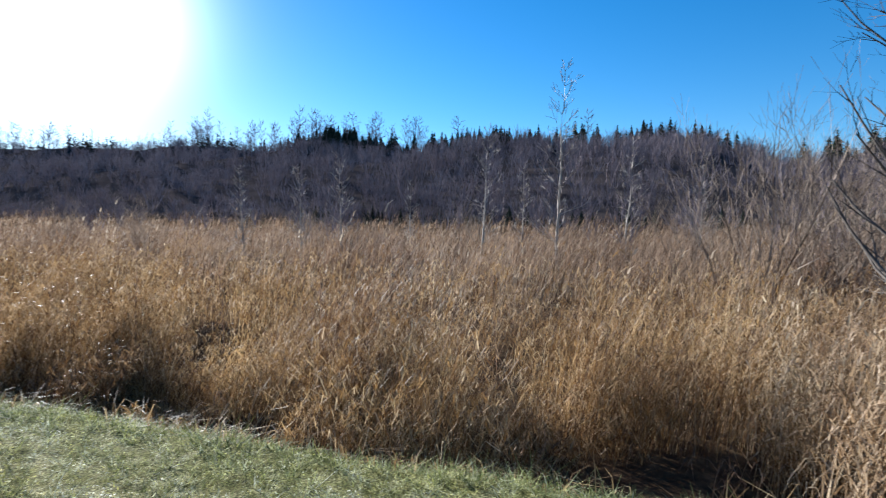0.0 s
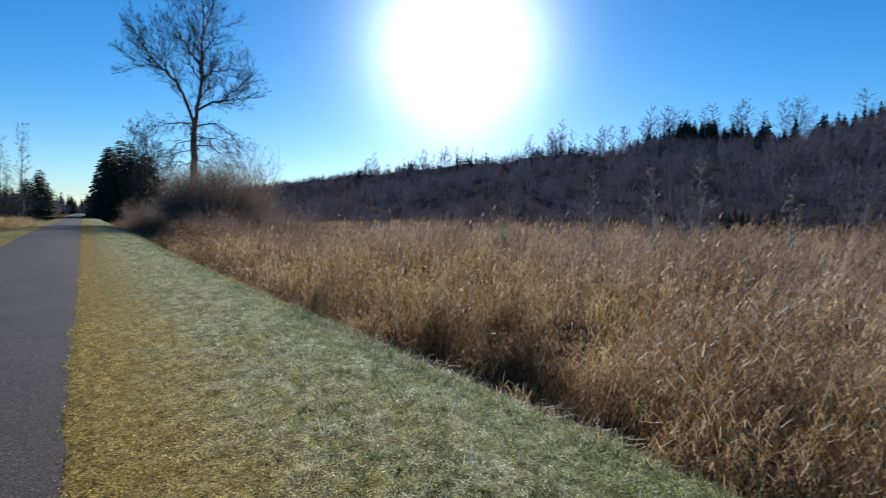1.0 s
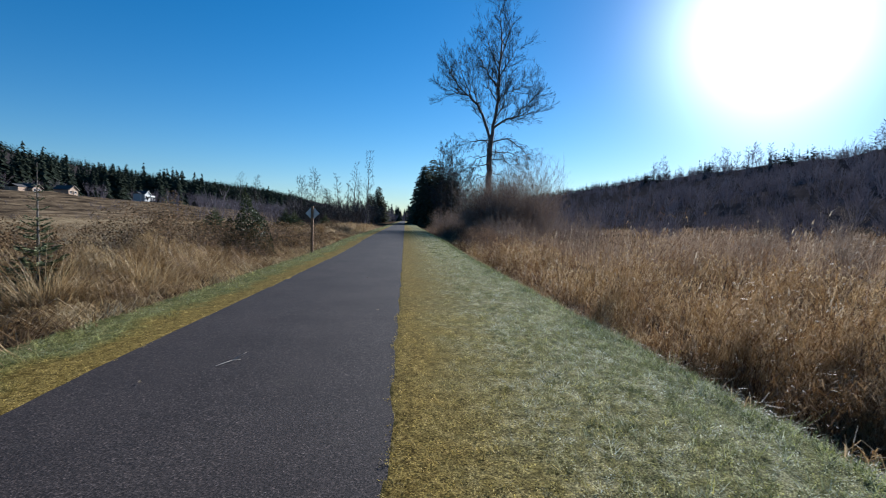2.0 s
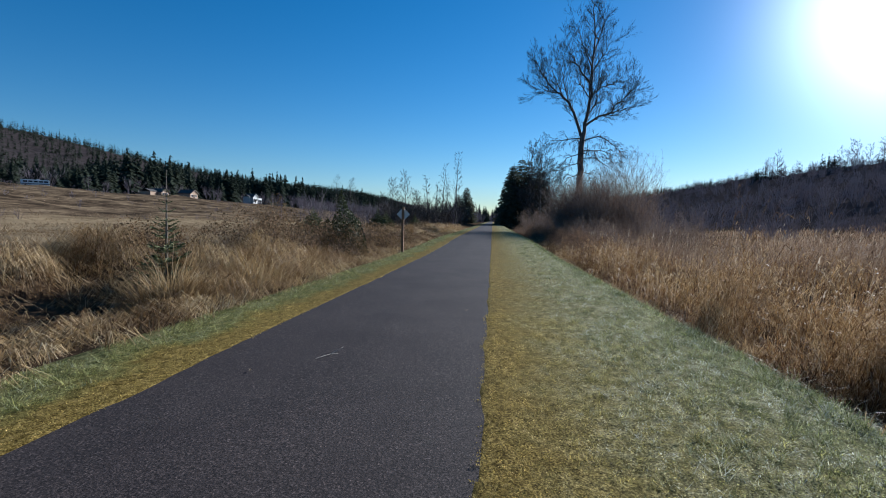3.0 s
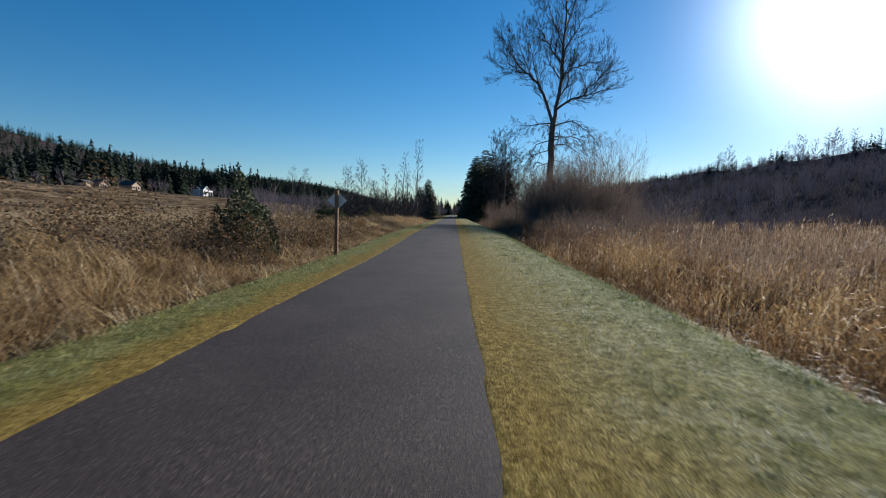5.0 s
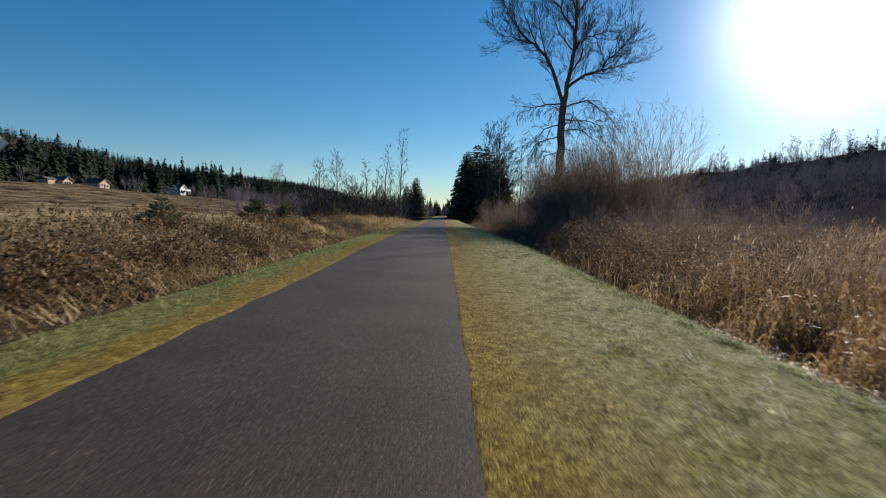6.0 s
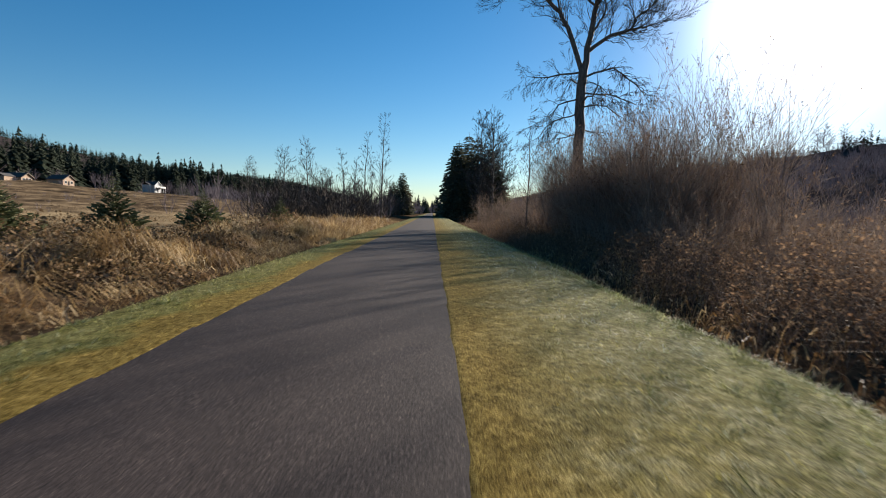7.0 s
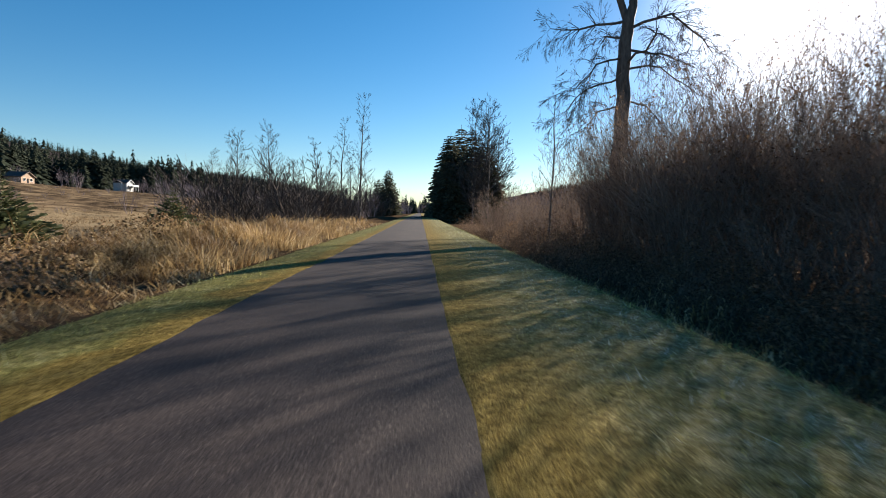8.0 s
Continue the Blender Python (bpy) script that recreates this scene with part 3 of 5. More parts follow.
def broad_reeds():
    """Broad-leaved pale reeds that bend over the ditch."""
    n = 900
    x, y = scatter(n, 1.7, 5.0, 3.9, 6.4)
    bits = reed_plants(x, y, rng.uniform(1.1, 2.1, n), 9, 0.008, 0.014, 3)
    V, F = join(bits)
    tagged(mesh_np("broad_reeds", V, F, PALE_REED), "pale broad-leaved dead reeds bending over the ditch", "reeds", kind="stuff")
    n = 2600
    x, y = scatter(n, -26, 6, 4.3, 11)
    keep = wob(x, y, 3.4, 64) > -0.1
    x, y = x[keep], y[keep]
    V, F = join(reed_plants(x, y, (0.35 + 0.75 * reed_height(x, y)) * rng.uniform(0.6, 1.05, len(x)), 4, 0.008, 0.012))
    tagged(mesh_np("rotting_stalks", V, F, UNDERGROWTH), "dark brown rotting stalks standing between the golden reeds", "weeds", kind="stuff")
    n = 70
    x, y = scatter(n, -30, 6, 5.5, 16)
    P = on_land(x, y, 0.05)
    t, turn, lean = rng.uniform(1.9, 2.7, n), rng.uniform(0, 6.28, n), rng.uniform(0.0, 0.2, n)
    bits = [ribbons(P, turn, t, 0.016, lean, 0.02, 2)]
    for k in range(5):
        f = rng.uniform(0.55, 0.98, n)
        Q = P.copy()
        Q[:, 0] += np.cos(turn) * lean * t * f ** 1.7
        Q[:, 1] += np.sin(turn) * lean * t * f ** 1.7
        Q[:, 2] += t * f
        bits.append(ribbons(Q, rng.uniform(0, 6.28, n), rng.uniform(0.15, 0.4, n), 0.012, rng.uniform(0.4, 0.9, n), 0.1, 2))
    V, F = join(bits)
    tagged(mesh_np("weed_stalks", V, F, UNDERGROWTH), "dark dead weed stalks standing among the reeds", "weeds", kind="stuff")


def left_edge(x):
    return -4.5 + 0.015 * np.clip(x, -45, 0)


def edge_litter():
    """Flattened straw and short dead tufts on both ditch banks."""
    bits = []
    for n, x0, x1, y0, y1 in ((6000, -30, 5, 3.2, 4.4), (2600, -90, -30, 3.25, 4.5)):
        x, y = scatter(n, x0, x1, y0, y1)
        keep = wob(x, y, 1.8, 51) > -0.3
        x, y = x[keep], y[keep]
        m = len(x)
        bits.append(ribbons(on_land(x, y, 0.02), rng.uniform(0, 6.28, m), rng.uniform(0.12, 0.4, m), 0.009, rng.uniform(0.3, 1.3, m), rng.uniform(0.3, 0.9, m), 2))
    for n, x0, x1, y0, y1 in ((9000, -26, 0, -7.4, -4.4), (5000, -60, -26, -7.2, -5.0), (5500, -13, -1, -10.4, -6.6)):
        x, y = scatter(n, x0, x1, y0, y1)
        keep = (y < left_edge(x)) & (wob(x, y, 2.2, 58) > -0.45)
        x, y = x[keep], y[keep]
        m = len(x)
        P = on_land(x, y)
        P[:, 2] += rng.uniform(0.0, 0.2, m) * np.clip((left_edge(x) - y), 0.1, 1)
        bits.append(ribbons(P, wob(x, y, 2.4, 59) * 4 + rng.normal(0, 0.5, m), rng.uniform(0.25, 0.75, m), 0.013 if x0 > -30 else 0.018, rng.uniform(0.7, 1.1, m), rng.uniform(0.8, 1.1, m), 2, 1.1, 0.5))
    V, F = join(bits)
    tagged(mesh_np("bank_straw", V, F, TUSSOCK), "flattened straw on the ditch bank beside the mown verge", "dead grass", kind="stuff")


def left_growth():
    bits = []
    for n, x0, x1, y0, y1, w, tall in ((22000, -24, 2, -10.5, -4.2, 0.012, 0.7), (15000, -60, -24, -12, -4.9, 0.018, 0.75), (12000, -110, -60, -14, -4.9, 0.03, 1.0), (18000, -50, 4, -24, -10, 0.022, 0.85)):
        x, y = scatter(n, x0, x1, y0, y1)
        c = wob(x, y, 2.8, 52) + 0.6 * wob(x, y, 1.2, 53)
        keep = (y < left_edge(x) + 0.25 * wob(x, y, 1.4, 54)) & (rng.uniform(-1.5, 0.8, n) < c - 1.1 * ((x < -26) & (x > -47) & (y < -6.4)) - 3.0 * np.exp(-((x + 8.5) / 3.6) ** 2 - ((y + 8.3) / 1.1) ** 2))
        x, y, c = x[keep], y[keep], c[keep]
        m = len(x)
        t = tall * (0.45 + 0.8 * np.clip(c + 0.4, 0, 1.4)) * np.clip((left_edge(x) - y) / 1.7, 0.3, 1) * rng.uniform(0.5, 1.3, m) * (1 - 0.7 * np.exp(-((x + 6.5) / 4.0) ** 2 - ((y + 6.9) / 1.7) ** 2))
        way = wob(x, y, 3.0, 56) * 3.5 + rng.normal(0, 0.6, m)
        bits.append(ribbons(on_land(x, y, 0.02), way, t, w, np.abs(rng.normal(0.7, 0.5, m)), rng.uniform(0.3, 1.25, m), 2, 1.4, 1.0))
    for cx, cy, wide, tall in ((-13.9, -7.0, 1.5, 1.15), (-11.0, -7.3, 0.9, 1.75), (-10.5, -7.0, 0.8, 1.25), (-16.6, -6.6, 1.2, 0.85), (-6.6, -12.0, 1.6, 0.9), (-12.4, -11.4, 1.6, 0.95), (-12.4, -6.3, 0.9, 0.7), (-19.2, -6.3, 1.0, 0.75), (-62, -6.6, 3.0, 1.0), (-70, -7.2, 3.0, 1.1), (-79, -6.6, 4.0, 1.0)):
        n = int(1050 * wide)
        a, q = rng.uniform(0, 6.28, n), rng.uniform(0, 1, n) ** 0.6 * wide
        x, y = cx + np.cos(a) * q, cy + np.sin(a) * q
        keep = y < left_edge(x)
        x, y, a, q = x[keep], y[keep], a[keep], q[keep]
        n = len(x)
        bits.append(ribbons(on_land(x, y, 0.02), a + rng.normal(0, 0.7, n), tall * rng.uniform(0.5, 1.25, n) * (1.05 - 0.5 * (q / wide) ** 2), 0.012 if cx > -25 else 0.02, 0.2 + 0.7 * rng.uniform(0, 1, n) * q / wide + rng.uniform(0, 0.4, n), rng.uniform(0.1, 0.85, n), 3, 1.8, 1.0))
    r = np.random.default_rng(77)
    heaps = [(-5.6, -5.9, 0.8, 0.2), (-7.4, -6.2, 0.8, 0.22), (-9.2, -6.1, 0.8, 0.28), (-11.2, -6.6, 1.0, 0.6), (-12.6, -7.6, 1.3, 0.95), (-14.6, -6.9, 1.2, 0.9), (-16.6, -7.4, 1.2, 0.85), (-18.6, -6.6, 1.0, 0.7), (-10.2, -10.8, 1.3, 0.9), (-7.2, -10.9, 1.3, 0.8), (-4.6, -10.6, 1.2, 0.8), (-3.6, -7.4, 1.0, 0.5), (-13.0, -10.6, 1.3, 0.9)]
    heaps += [(-21 - 3.1 * i + r.uniform(-1, 1), -6.4 - r.uniform(0, 3.5), r.uniform(0.9, 1.5), r.uniform(0.4, 0.8)) for i in range(18) if i < 2 or i > 6]
    for cx, cy, wide, tall in heaps:
        n = int(750 * wide * wide)
        a, q = rng.uniform(0, 6.28, n), rng.uniform(0, 1, n) ** 0.55 * wide * 0.8
        x, y = cx + np.cos(a) * q, cy + np.sin(a) * q
        P = on_land(x, y)
        P[:, 2] += tall * (1 - (q / wide) ** 2) * rng.uniform(0.45, 1.0, n) * (1 + 0.3 * wob(x, y, 0.9, 60))
        bits.append(ribbons(P, a + rng.normal(0, 0.5, n), rng.uniform(0.25, 0.7, n) * (0.6 + 0.5 * tall), 0.012 if cx > -25 else 0.02, rng.uniform(0.5, 1.0, n), rng.uniform(1.0, 1.9, n), 2, 1.2, 0.8))
    V, F = join(bits)
    tagged(mesh_np("dead_grass_tussocks", V, F, TUSSOCK), "collapsed brown grass tussocks beside the trail", "dead grass", kind="stuff")
    bits = []
    for n, x0, x1, y0, y1, w in ((26000, -110, 10, -50, -16, 0.05), (16000, -230, 0, -95, -45, 0.12)):
        x, y = scatter(n, x0, x1, y0, y1)
        bits.append(ribbons(on_land(x, y, 0.02), rng.uniform(0, 6.28, n), rng.uniform(0.25, 0.5, n) * (1 + 0.4 * wob(x, y, 9, 55)), w, rng.uniform(0.4, 1.4, n), rng.uniform(0.1, 0.5, n), 1))
    V, F = join(bits)
    tagged(mesh_np("field_grass", V, F, STRAW), "pale straw-coloured grass on the flat field", "field grass", kind="stuff")


def leaf_flecks(P, size, turn_up=0.6):
    """Small diamond leaves at the points P."""
    n = len(P)
    u = rng.normal(0, 1, (n, 3))
    u /= np.linalg.norm(u, axis=1, keepdims=True)
    v = np.cross(u, rng.normal(0, 1, (n, 3)))
    v /= np.linalg.norm(v, axis=1, keepdims=True)
    s = (size * rng.uniform(0.6, 1.4, n))[:, None]
    V = np.stack([P - u * s, P - v * s * 0.5, P + u * s, P + v * s * 0.5], 1).reshape(-1, 3)
    return V, np.arange(n * 4).reshape(-1, 4)


def bramble_heap(name, label, x, y, wide, tall, canes, leaves, leaf, seed, material):
    """A mound of arching canes covered with leaves."""
    n = canes
    a, q = rng.uniform(0, 6.28, n), rng.uniform(0, 1, n) ** 0.5 * wide * 0.7
    px, py = x + np.cos(a) * q, y + np.sin(a) * q
    h = tall * rng.uniform(0.7, 1.4, n) * (1 - 0.4 * (q / wide) ** 2)
    root = tagged(new(name), label, "bramble", "bramble heaps")
    C = ribbons(on_land(px, py, 0.05), rng.uniform(0, 6.28, n), h, 0.012, rng.uniform(0.3, 1.1, n), rng.uniform(0.2, 0.9, n), 4, 1.3, 1.2)
    tagged(mesh_np("cane_tangle", *C, TWIG, root), kind="stuff")
    m = leaves
    a, q = rng.uniform(0, 6.28, m), rng.uniform(0, 1, m) ** 0.5 * wide
    px, py = x + np.cos(a) * q, y + np.sin(a) * q
    top = tall * (1 - (q / wide) ** 2.5) * (0.85 + 0.3 * wob(px, py, 1.2, seed)) * (1 - rng.uniform(0, 1, m) ** 2.2 * 0.75)
    P = on_land(px, py)
    P[:, 2] += np.clip(top, 0.03, 9)
    tagged(mesh_np("foliage", *leaf_flecks(P, leaf), material, root), kind="stuff")
    return root


def brambles():
    for i, (x, y, wide, tall, green) in enumerate(((-17.2, -8.8, 2.0, 1.75, 0), (-14.0, -9.6, 1.8, 1.1, 0), (-23.9, -7.2, 1.15, 2.5, 1), (-22.2, -6.9, 1.5, 1.5, 0), (-21.0, -9.0, 2.3, 2.0, 0), (-19.0, -8.2, 1.7, 1.85, 0), (-26.5, -8.3, 1.8, 1.3, 0), (-31.5, -8.2, 2.2, 1.2, 0), (-36, -9.0, 2.4, 1.25, 0), (-41, -8.4, 2.2, 1.1, 0), (-46, -9.2, 2.4, 1.1, 0), (-50.5, -8.0, 2.0, 1.0, 0), (-57, -8.6, 2.3, 0.9, 0), (-64, -9.0, 2.2, 1.1, 0), (-15.6, -11.6, 1.8, 0.95, 0), (-28.5, -11.5, 2.6, 1.2, 0), (-33, -12, 2.6, 1.3, 0), (-38.5, -12.5, 2.8, 1.3, 0), (-30, -6.9, 1.6, 0.7, 0), (-34.5, -6.6, 1.6, 0.7, 0), (-39.5, -6.7, 1.6, 0.65, 0), (-43.5, -12, 2.6, 1.2, 0), (-45, -6.6, 1.6, 0.6, 0), (-52, -12.5, 2.6, 1.1, 0), (-70, -10.5, 2.4, 1.2, 0), (-33.0, 6.6, 1.5, 1.5, 0), (-36, 6.3, 1.5, 1.7, 0), (-39.5, 6.3, 1.7, 2.1, 0), (-43.5, 6.4, 1.8, 2.3, 0), (-47.5, 6.2, 1.6, 2.1, 0), (-51, 6.6, 2.0, 1.9, 0), (-55.5, 6.2, 1.8, 1.6, 0), (-60, 6.4, 2.0, 2.0, 0), (-65, 6.2, 2.0, 1.8, 0), (-70, 6.2, 2.0, 2.0, 0), (-76, 6.3, 2.2, 2.0, 0), (-83, 6.4, 2.2, 2.1, 0), (-40.5, 9.0, 1.8, 1.5, 0), (-46, 9.2, 2.0, 1.8, 0))):
        bramble_heap("bramble_heap", "dark evergreen bramble heap beside the trail" if green else "brown wintry bramble heap along the ditch" if y > 0 else "brown wintry bramble heap in the dead grass", x, y, wide, tall, 140, 6000 if green else 3400 if y > 0 else 4200 if x > -24 else 2000, 0.055 if green else 0.035 if x > -24 else 0.036 if y > 0 else 0.05, 300 + i, EVERGREEN if green else THICKET_LEAF if y > 0 else BRAMBLE)


verge_grass(), verge_tufts(), reed_bed(), broad_reeds(), edge_litter(), left_growth(), brambles()


# ---- trees and shrubs ----
def unit(v):
    return v / (np.linalg.norm(v) + 1e-9)


def limb(segs, pts, r0, r1):
    """A tapered limb along given points; returns its points and radii."""
    rad = np.linspace(r0, r1, len(pts))
    for a, b, ra, rb in zip(pts[:-1], pts[1:], rad[:-1], rad[1:]):
        segs.append((*a, *b, ra, rb))
    return pts, rad


def shoot(segs, r, p, d, length, r0, depth, spread, kids, rise_up=0.12, wander=0.16, steps=4, keep_r=0.35):
    """A wandering shoot with side shoots, down to a depth."""
    pts = [np.array(p, float)]
    d = unit(np.array(d, float))
    for i in range(steps):
        d = unit(d + r.normal(0, wander, 3) + np.array([0, 0, rise_up]))
        pts.append(pts[-1] + d * length / steps)
    limb(segs, pts, r0, r0 * keep_r)
    if depth:
        for k in range(kids):
            s = r.uniform(0.25, 1.0)
            i = min(int(s * steps), steps - 1)
            q = pts[i] + (pts[i + 1] - pts[i]) * (s * steps - i)
            way = unit(pts[i + 1] - pts[i])
            side = unit(np.cross(way, r.normal(0, 1, 3)))
            shoot(segs, r, q, way * math.cos(spread) + side * math.sin(spread), length * r.uniform(0.35, 0.6) * (1.15 - 0.5 * s), max(r0 * (1 - 0.6 * s) * 0.55, 0.004), depth - 1, spread, max(kids - 1, 2), rise_up, wander, max(steps - 1, 2), keep_r)


def flat_twigs(S, r):
    """Thin tapered strips for rows of x0 y0 z0 x1 y1 z1 r0 r1."""
    S = np.asarray(S, float)
    n = len(S)
    a, b = S[:, :3], S[:, 3:6]
    o = np.cross(b - a, r.normal(0, 1, (n, 3)))
    o /= np.linalg.norm(o, axis=1, keepdims=True) + 1e-9
    V = np.stack([a - o * S[:, 6:7], a + o * S[:, 6:7], b + o * S[:, 7:8], b - o * S[:, 7:8]], 1).reshape(-1, 3)
    return V, np.arange(n * 4).reshape(-1, 4)


def split_tree(name, segs, thick, trunk_mat, twig_mat, at, label, category="tree", group="", twig=0.006):
    """Trunk and limbs as one part, the fine twigs as another."""
    S = np.array(segs)
    big = S[:, 6] >= thick
    fine = S[~big]
    fine[:, 6:] = np.maximum(fine[:, 6:], twig * np.array([1.0, 0.7]))
    root = tagged(new(name), label, category, group)
    root.location = at
    mesh_np("trunk", *limbs_mesh(S[big]), trunk_mat, root, True)
    mesh_np("crown", *flat_twigs(fine, np.random.default_rng(9)), twig_mat, root)
    return root


def great_tree():
    r = np.random.default_rng(5)
    segs = []
    trunk = [(0, -0.1, -0.5), (0, 0.0, 5), (0.1, 0.05, 9.5), (0, 0.15, 14), (0, 0.3, 16.4), (0.05, 0.85, 19.6), (0.1, 1.5, 23.3), (0, 1.35, 27), (0.1, 1.7, 32.3), (0, 1.4, 35.5), (0, 1.0, 38.0)]
    lines = [
        (trunk[:5], 0.6, 0.42),
        (trunk[4:], 0.33, 0.02),
        ([(0, 0.2, 16.2), (-0.4, -1.2, 20.5), (-0.9, -2.7, 22.8), (-1.2, -3.8, 23.8), (-1.5, -5.1, 25.1), (-1.7, -6.6, 27.4), (-1.5, -7.4, 29.0)], 0.26, 0.035),
        ([(-1.2, -3.8, 23.8), (-0.4, -5.8, 23.9), (0.4, -7.8, 24.2)], 0.1, 0.025),
        ([(-0.6, -2.0, 21.8), (-0.2, -2.9, 25.0), (0.2, -3.7, 28.0)], 0.1, 0.025),
        ([(-0.9, -2.7, 22.8), (-1.4, -4.2, 26.2), (-1.6, -5.2, 29.0)], 0.1, 0.025),
        ([(0.1, 1.4, 24.6), (0.6, -0.4, 26.6), (1.0, -1.6, 28.6), (1.2, -2.6, 30.6)], 0.16, 0.03),
        ([(0, 0.7, 18.2), (0.5, 2.6, 19.6), (0.8, 4.4, 20.1), (1.0, 5.3, 21.5), (1.1, 6.8, 23.0), (1.1, 7.8, 23.8)], 0.2, 0.03),
        ([(0.8, 4.4, 20.1), (0.2, 6.2, 20.6), (-0.3, 7.6, 21.0)], 0.1, 0.025),
        ([(0, 1.5, 22.8), (-0.8, 3.0, 24.6), (-1.4, 5.0, 25.2), (-1.6, 6.6, 26.4)], 0.13, 0.025),
        ([(0, 1.4, 26.2), (0.8, 2.8, 29.0), (1.2, 4.0, 31.0)], 0.12, 0.025),
        ([(0, 1.4, 27.4), (-1.2, 0.0, 31.4), (-1.6, -0.8, 34.4)], 0.11, 0.025),
        ([(0, 1.4, 28.8), (1.2, 2.4, 32.6), (1.4, 2.9, 35.2)], 0.1, 0.025),
        ([(0, 0.95, 19.9), (-0.8, 2.4, 22.0), (-1.4, 2.7, 24.8), (-2.2, 3.0, 28.2)], 0.12, 0.025),
        ([(0, 1.2, 21.5), (3.2, 0.6, 24.6), (5.4, 0.4, 27.5)], 0.13, 0.025),
        ([(0, 1.3, 22.5), (-3.2, 0.2, 25.6), (-5.0, -0.6, 29.0)], 0.12, 0.025),
        ([(0, 0.3, 16.3), (-1.2, -2.8, 16.0), (-1.8, -4.8, 16.2)], 0.11, 0.025),
        ([(0, 0.15, 14.0), (0.9, -2.2, 12.9), (1.2, -3.8, 11.0)], 0.09, 0.025),
        ([(0, 0.1, 12.4), (-0.6, -2.3, 11.6), (-1.0, -4.2, 9.4)], 0.08, 0.025),
        ([(0, 0.1, 10.4), (0.6, -1.8, 9.8), (0.8, -3.2, 7.8)], 0.07, 0.025),
        ([(0, 0.3, 15.7), (1.2, 2.8, 16.4), (1.0, 5.2, 14.9), (0.8, 6.4, 13.6)], 0.11, 0.025),
        ([(0, 0.2, 14.3), (-1.2, 3.4, 14.5), (-1.4, 6.2, 13.6)], 0.1, 0.025),
        ([(0, 0.15, 12.9), (0.8, 2.4, 12.9), (1.2, 5.0, 11.0)], 0.09, 0.025),
        ([(0, 0.1, 10.9), (-0.8, 2.2, 10.6), (-1.2, 4.4, 8.6)], 0.08, 0.025),
        ([(0, 0.2, 13.2), (4.0, 0.5, 14.0), (6.4, 0.2, 12.8)], 0.1, 0.025),
        ([(0, 0.2, 15.2), (-4.0, 0.2, 16.6), (-6.4, 1.0, 17.2)], 0.1, 0.025),
    ]
    for line, r0, r1 in lines:
        pts = []
        for a, b in zip(line[:-1], line[1:]):
            for s in (0, 0.34, 0.67):
                pts.append(np.array(a) + (np.array(b) - np.array(a)) * s + (r.normal(0, 0.1, 3) if s else 0))
        pts.append(np.array(line[-1], float))
        pts, rad = limb(segs, pts, r0, r1)
        if line is lines[0][0]:
            continue
        for i in range(2, len(pts)):
            low = pts[i][2] < 17 and line[0][2] < 16.35
            way = unit(pts[i] - pts[i - 1])
            # long ascending side branches, then the short twiggy ones
            for k in range(1 if low else 2):
                side = unit(np.cross(way, r.normal(0, 1, 3)))
                shoot(segs, r, pts[i], way * 0.75 + side * 0.65, r.uniform(2.2, 4.2) * (0.7 if low else 1.0), min(rad[i] * 0.5, 0.042), 2, 0.5, 8, -0.12 if low else 0.11, 0.1, 5)
            for k in range(4):
                side = unit(np.cross(way, r.normal(0, 1, 3)))
                shoot(segs, r, pts[i], way * 0.55 + side * 0.8, r.uniform(1.0, 2.2), min(rad[i] * 0.5, 0.035), 2, 0.55, 5, -0.12 if low else 0.09, 0.13, 4)
    return split_tree("cottonwood_tree", segs, 0.035, BARK, TREE_TWIG, (-84.0, 13.5, float(land(-84, 13.5))), "very tall bare cottonwood tree rising from the thicket", twig=0.0105)


def bare_tree(seed, tall, r0, spread, kids, narrow, name, mats, at, label, group="", thick=0.02, start=0.25, twig=0.006, fan=4):
    r = np.random.default_rng(seed)
    segs, pts = [], [np.array([0, 0, -0.3])]
    n = 14
    lean = r.normal(0, 0.03, 2)
    for i in range(n):
        pts.append(pts[-1] + np.array([lean[0] + r.normal(0, 0.05), lean[1] + r.normal(0, 0.05), 1.0]) * tall / n)
    pts, rad = limb(segs, pts, r0, r0 * 0.12)
    for i in range(max(1, int(n * start)), n + 1):
        s = i / n
        for k in range(kids):
            a = r.uniform(0, 6.28)
            d = np.array([math.cos(a), math.sin(a), r.uniform(0.4, 1.1) if narrow else r.uniform(0.3, 1.0)])
            shoot(segs, r, pts[i], d, tall * (0.2 if narrow else 0.3) * (1.1 - 0.75 * s) * r.uniform(0.6, 1.2), max(rad[i] * 0.35, 0.006), 2, spread, fan, 0.12, 0.14, 3)
    return split_tree(name, segs, thick, mats[0], mats[1], at, label, "tree", group, twig)


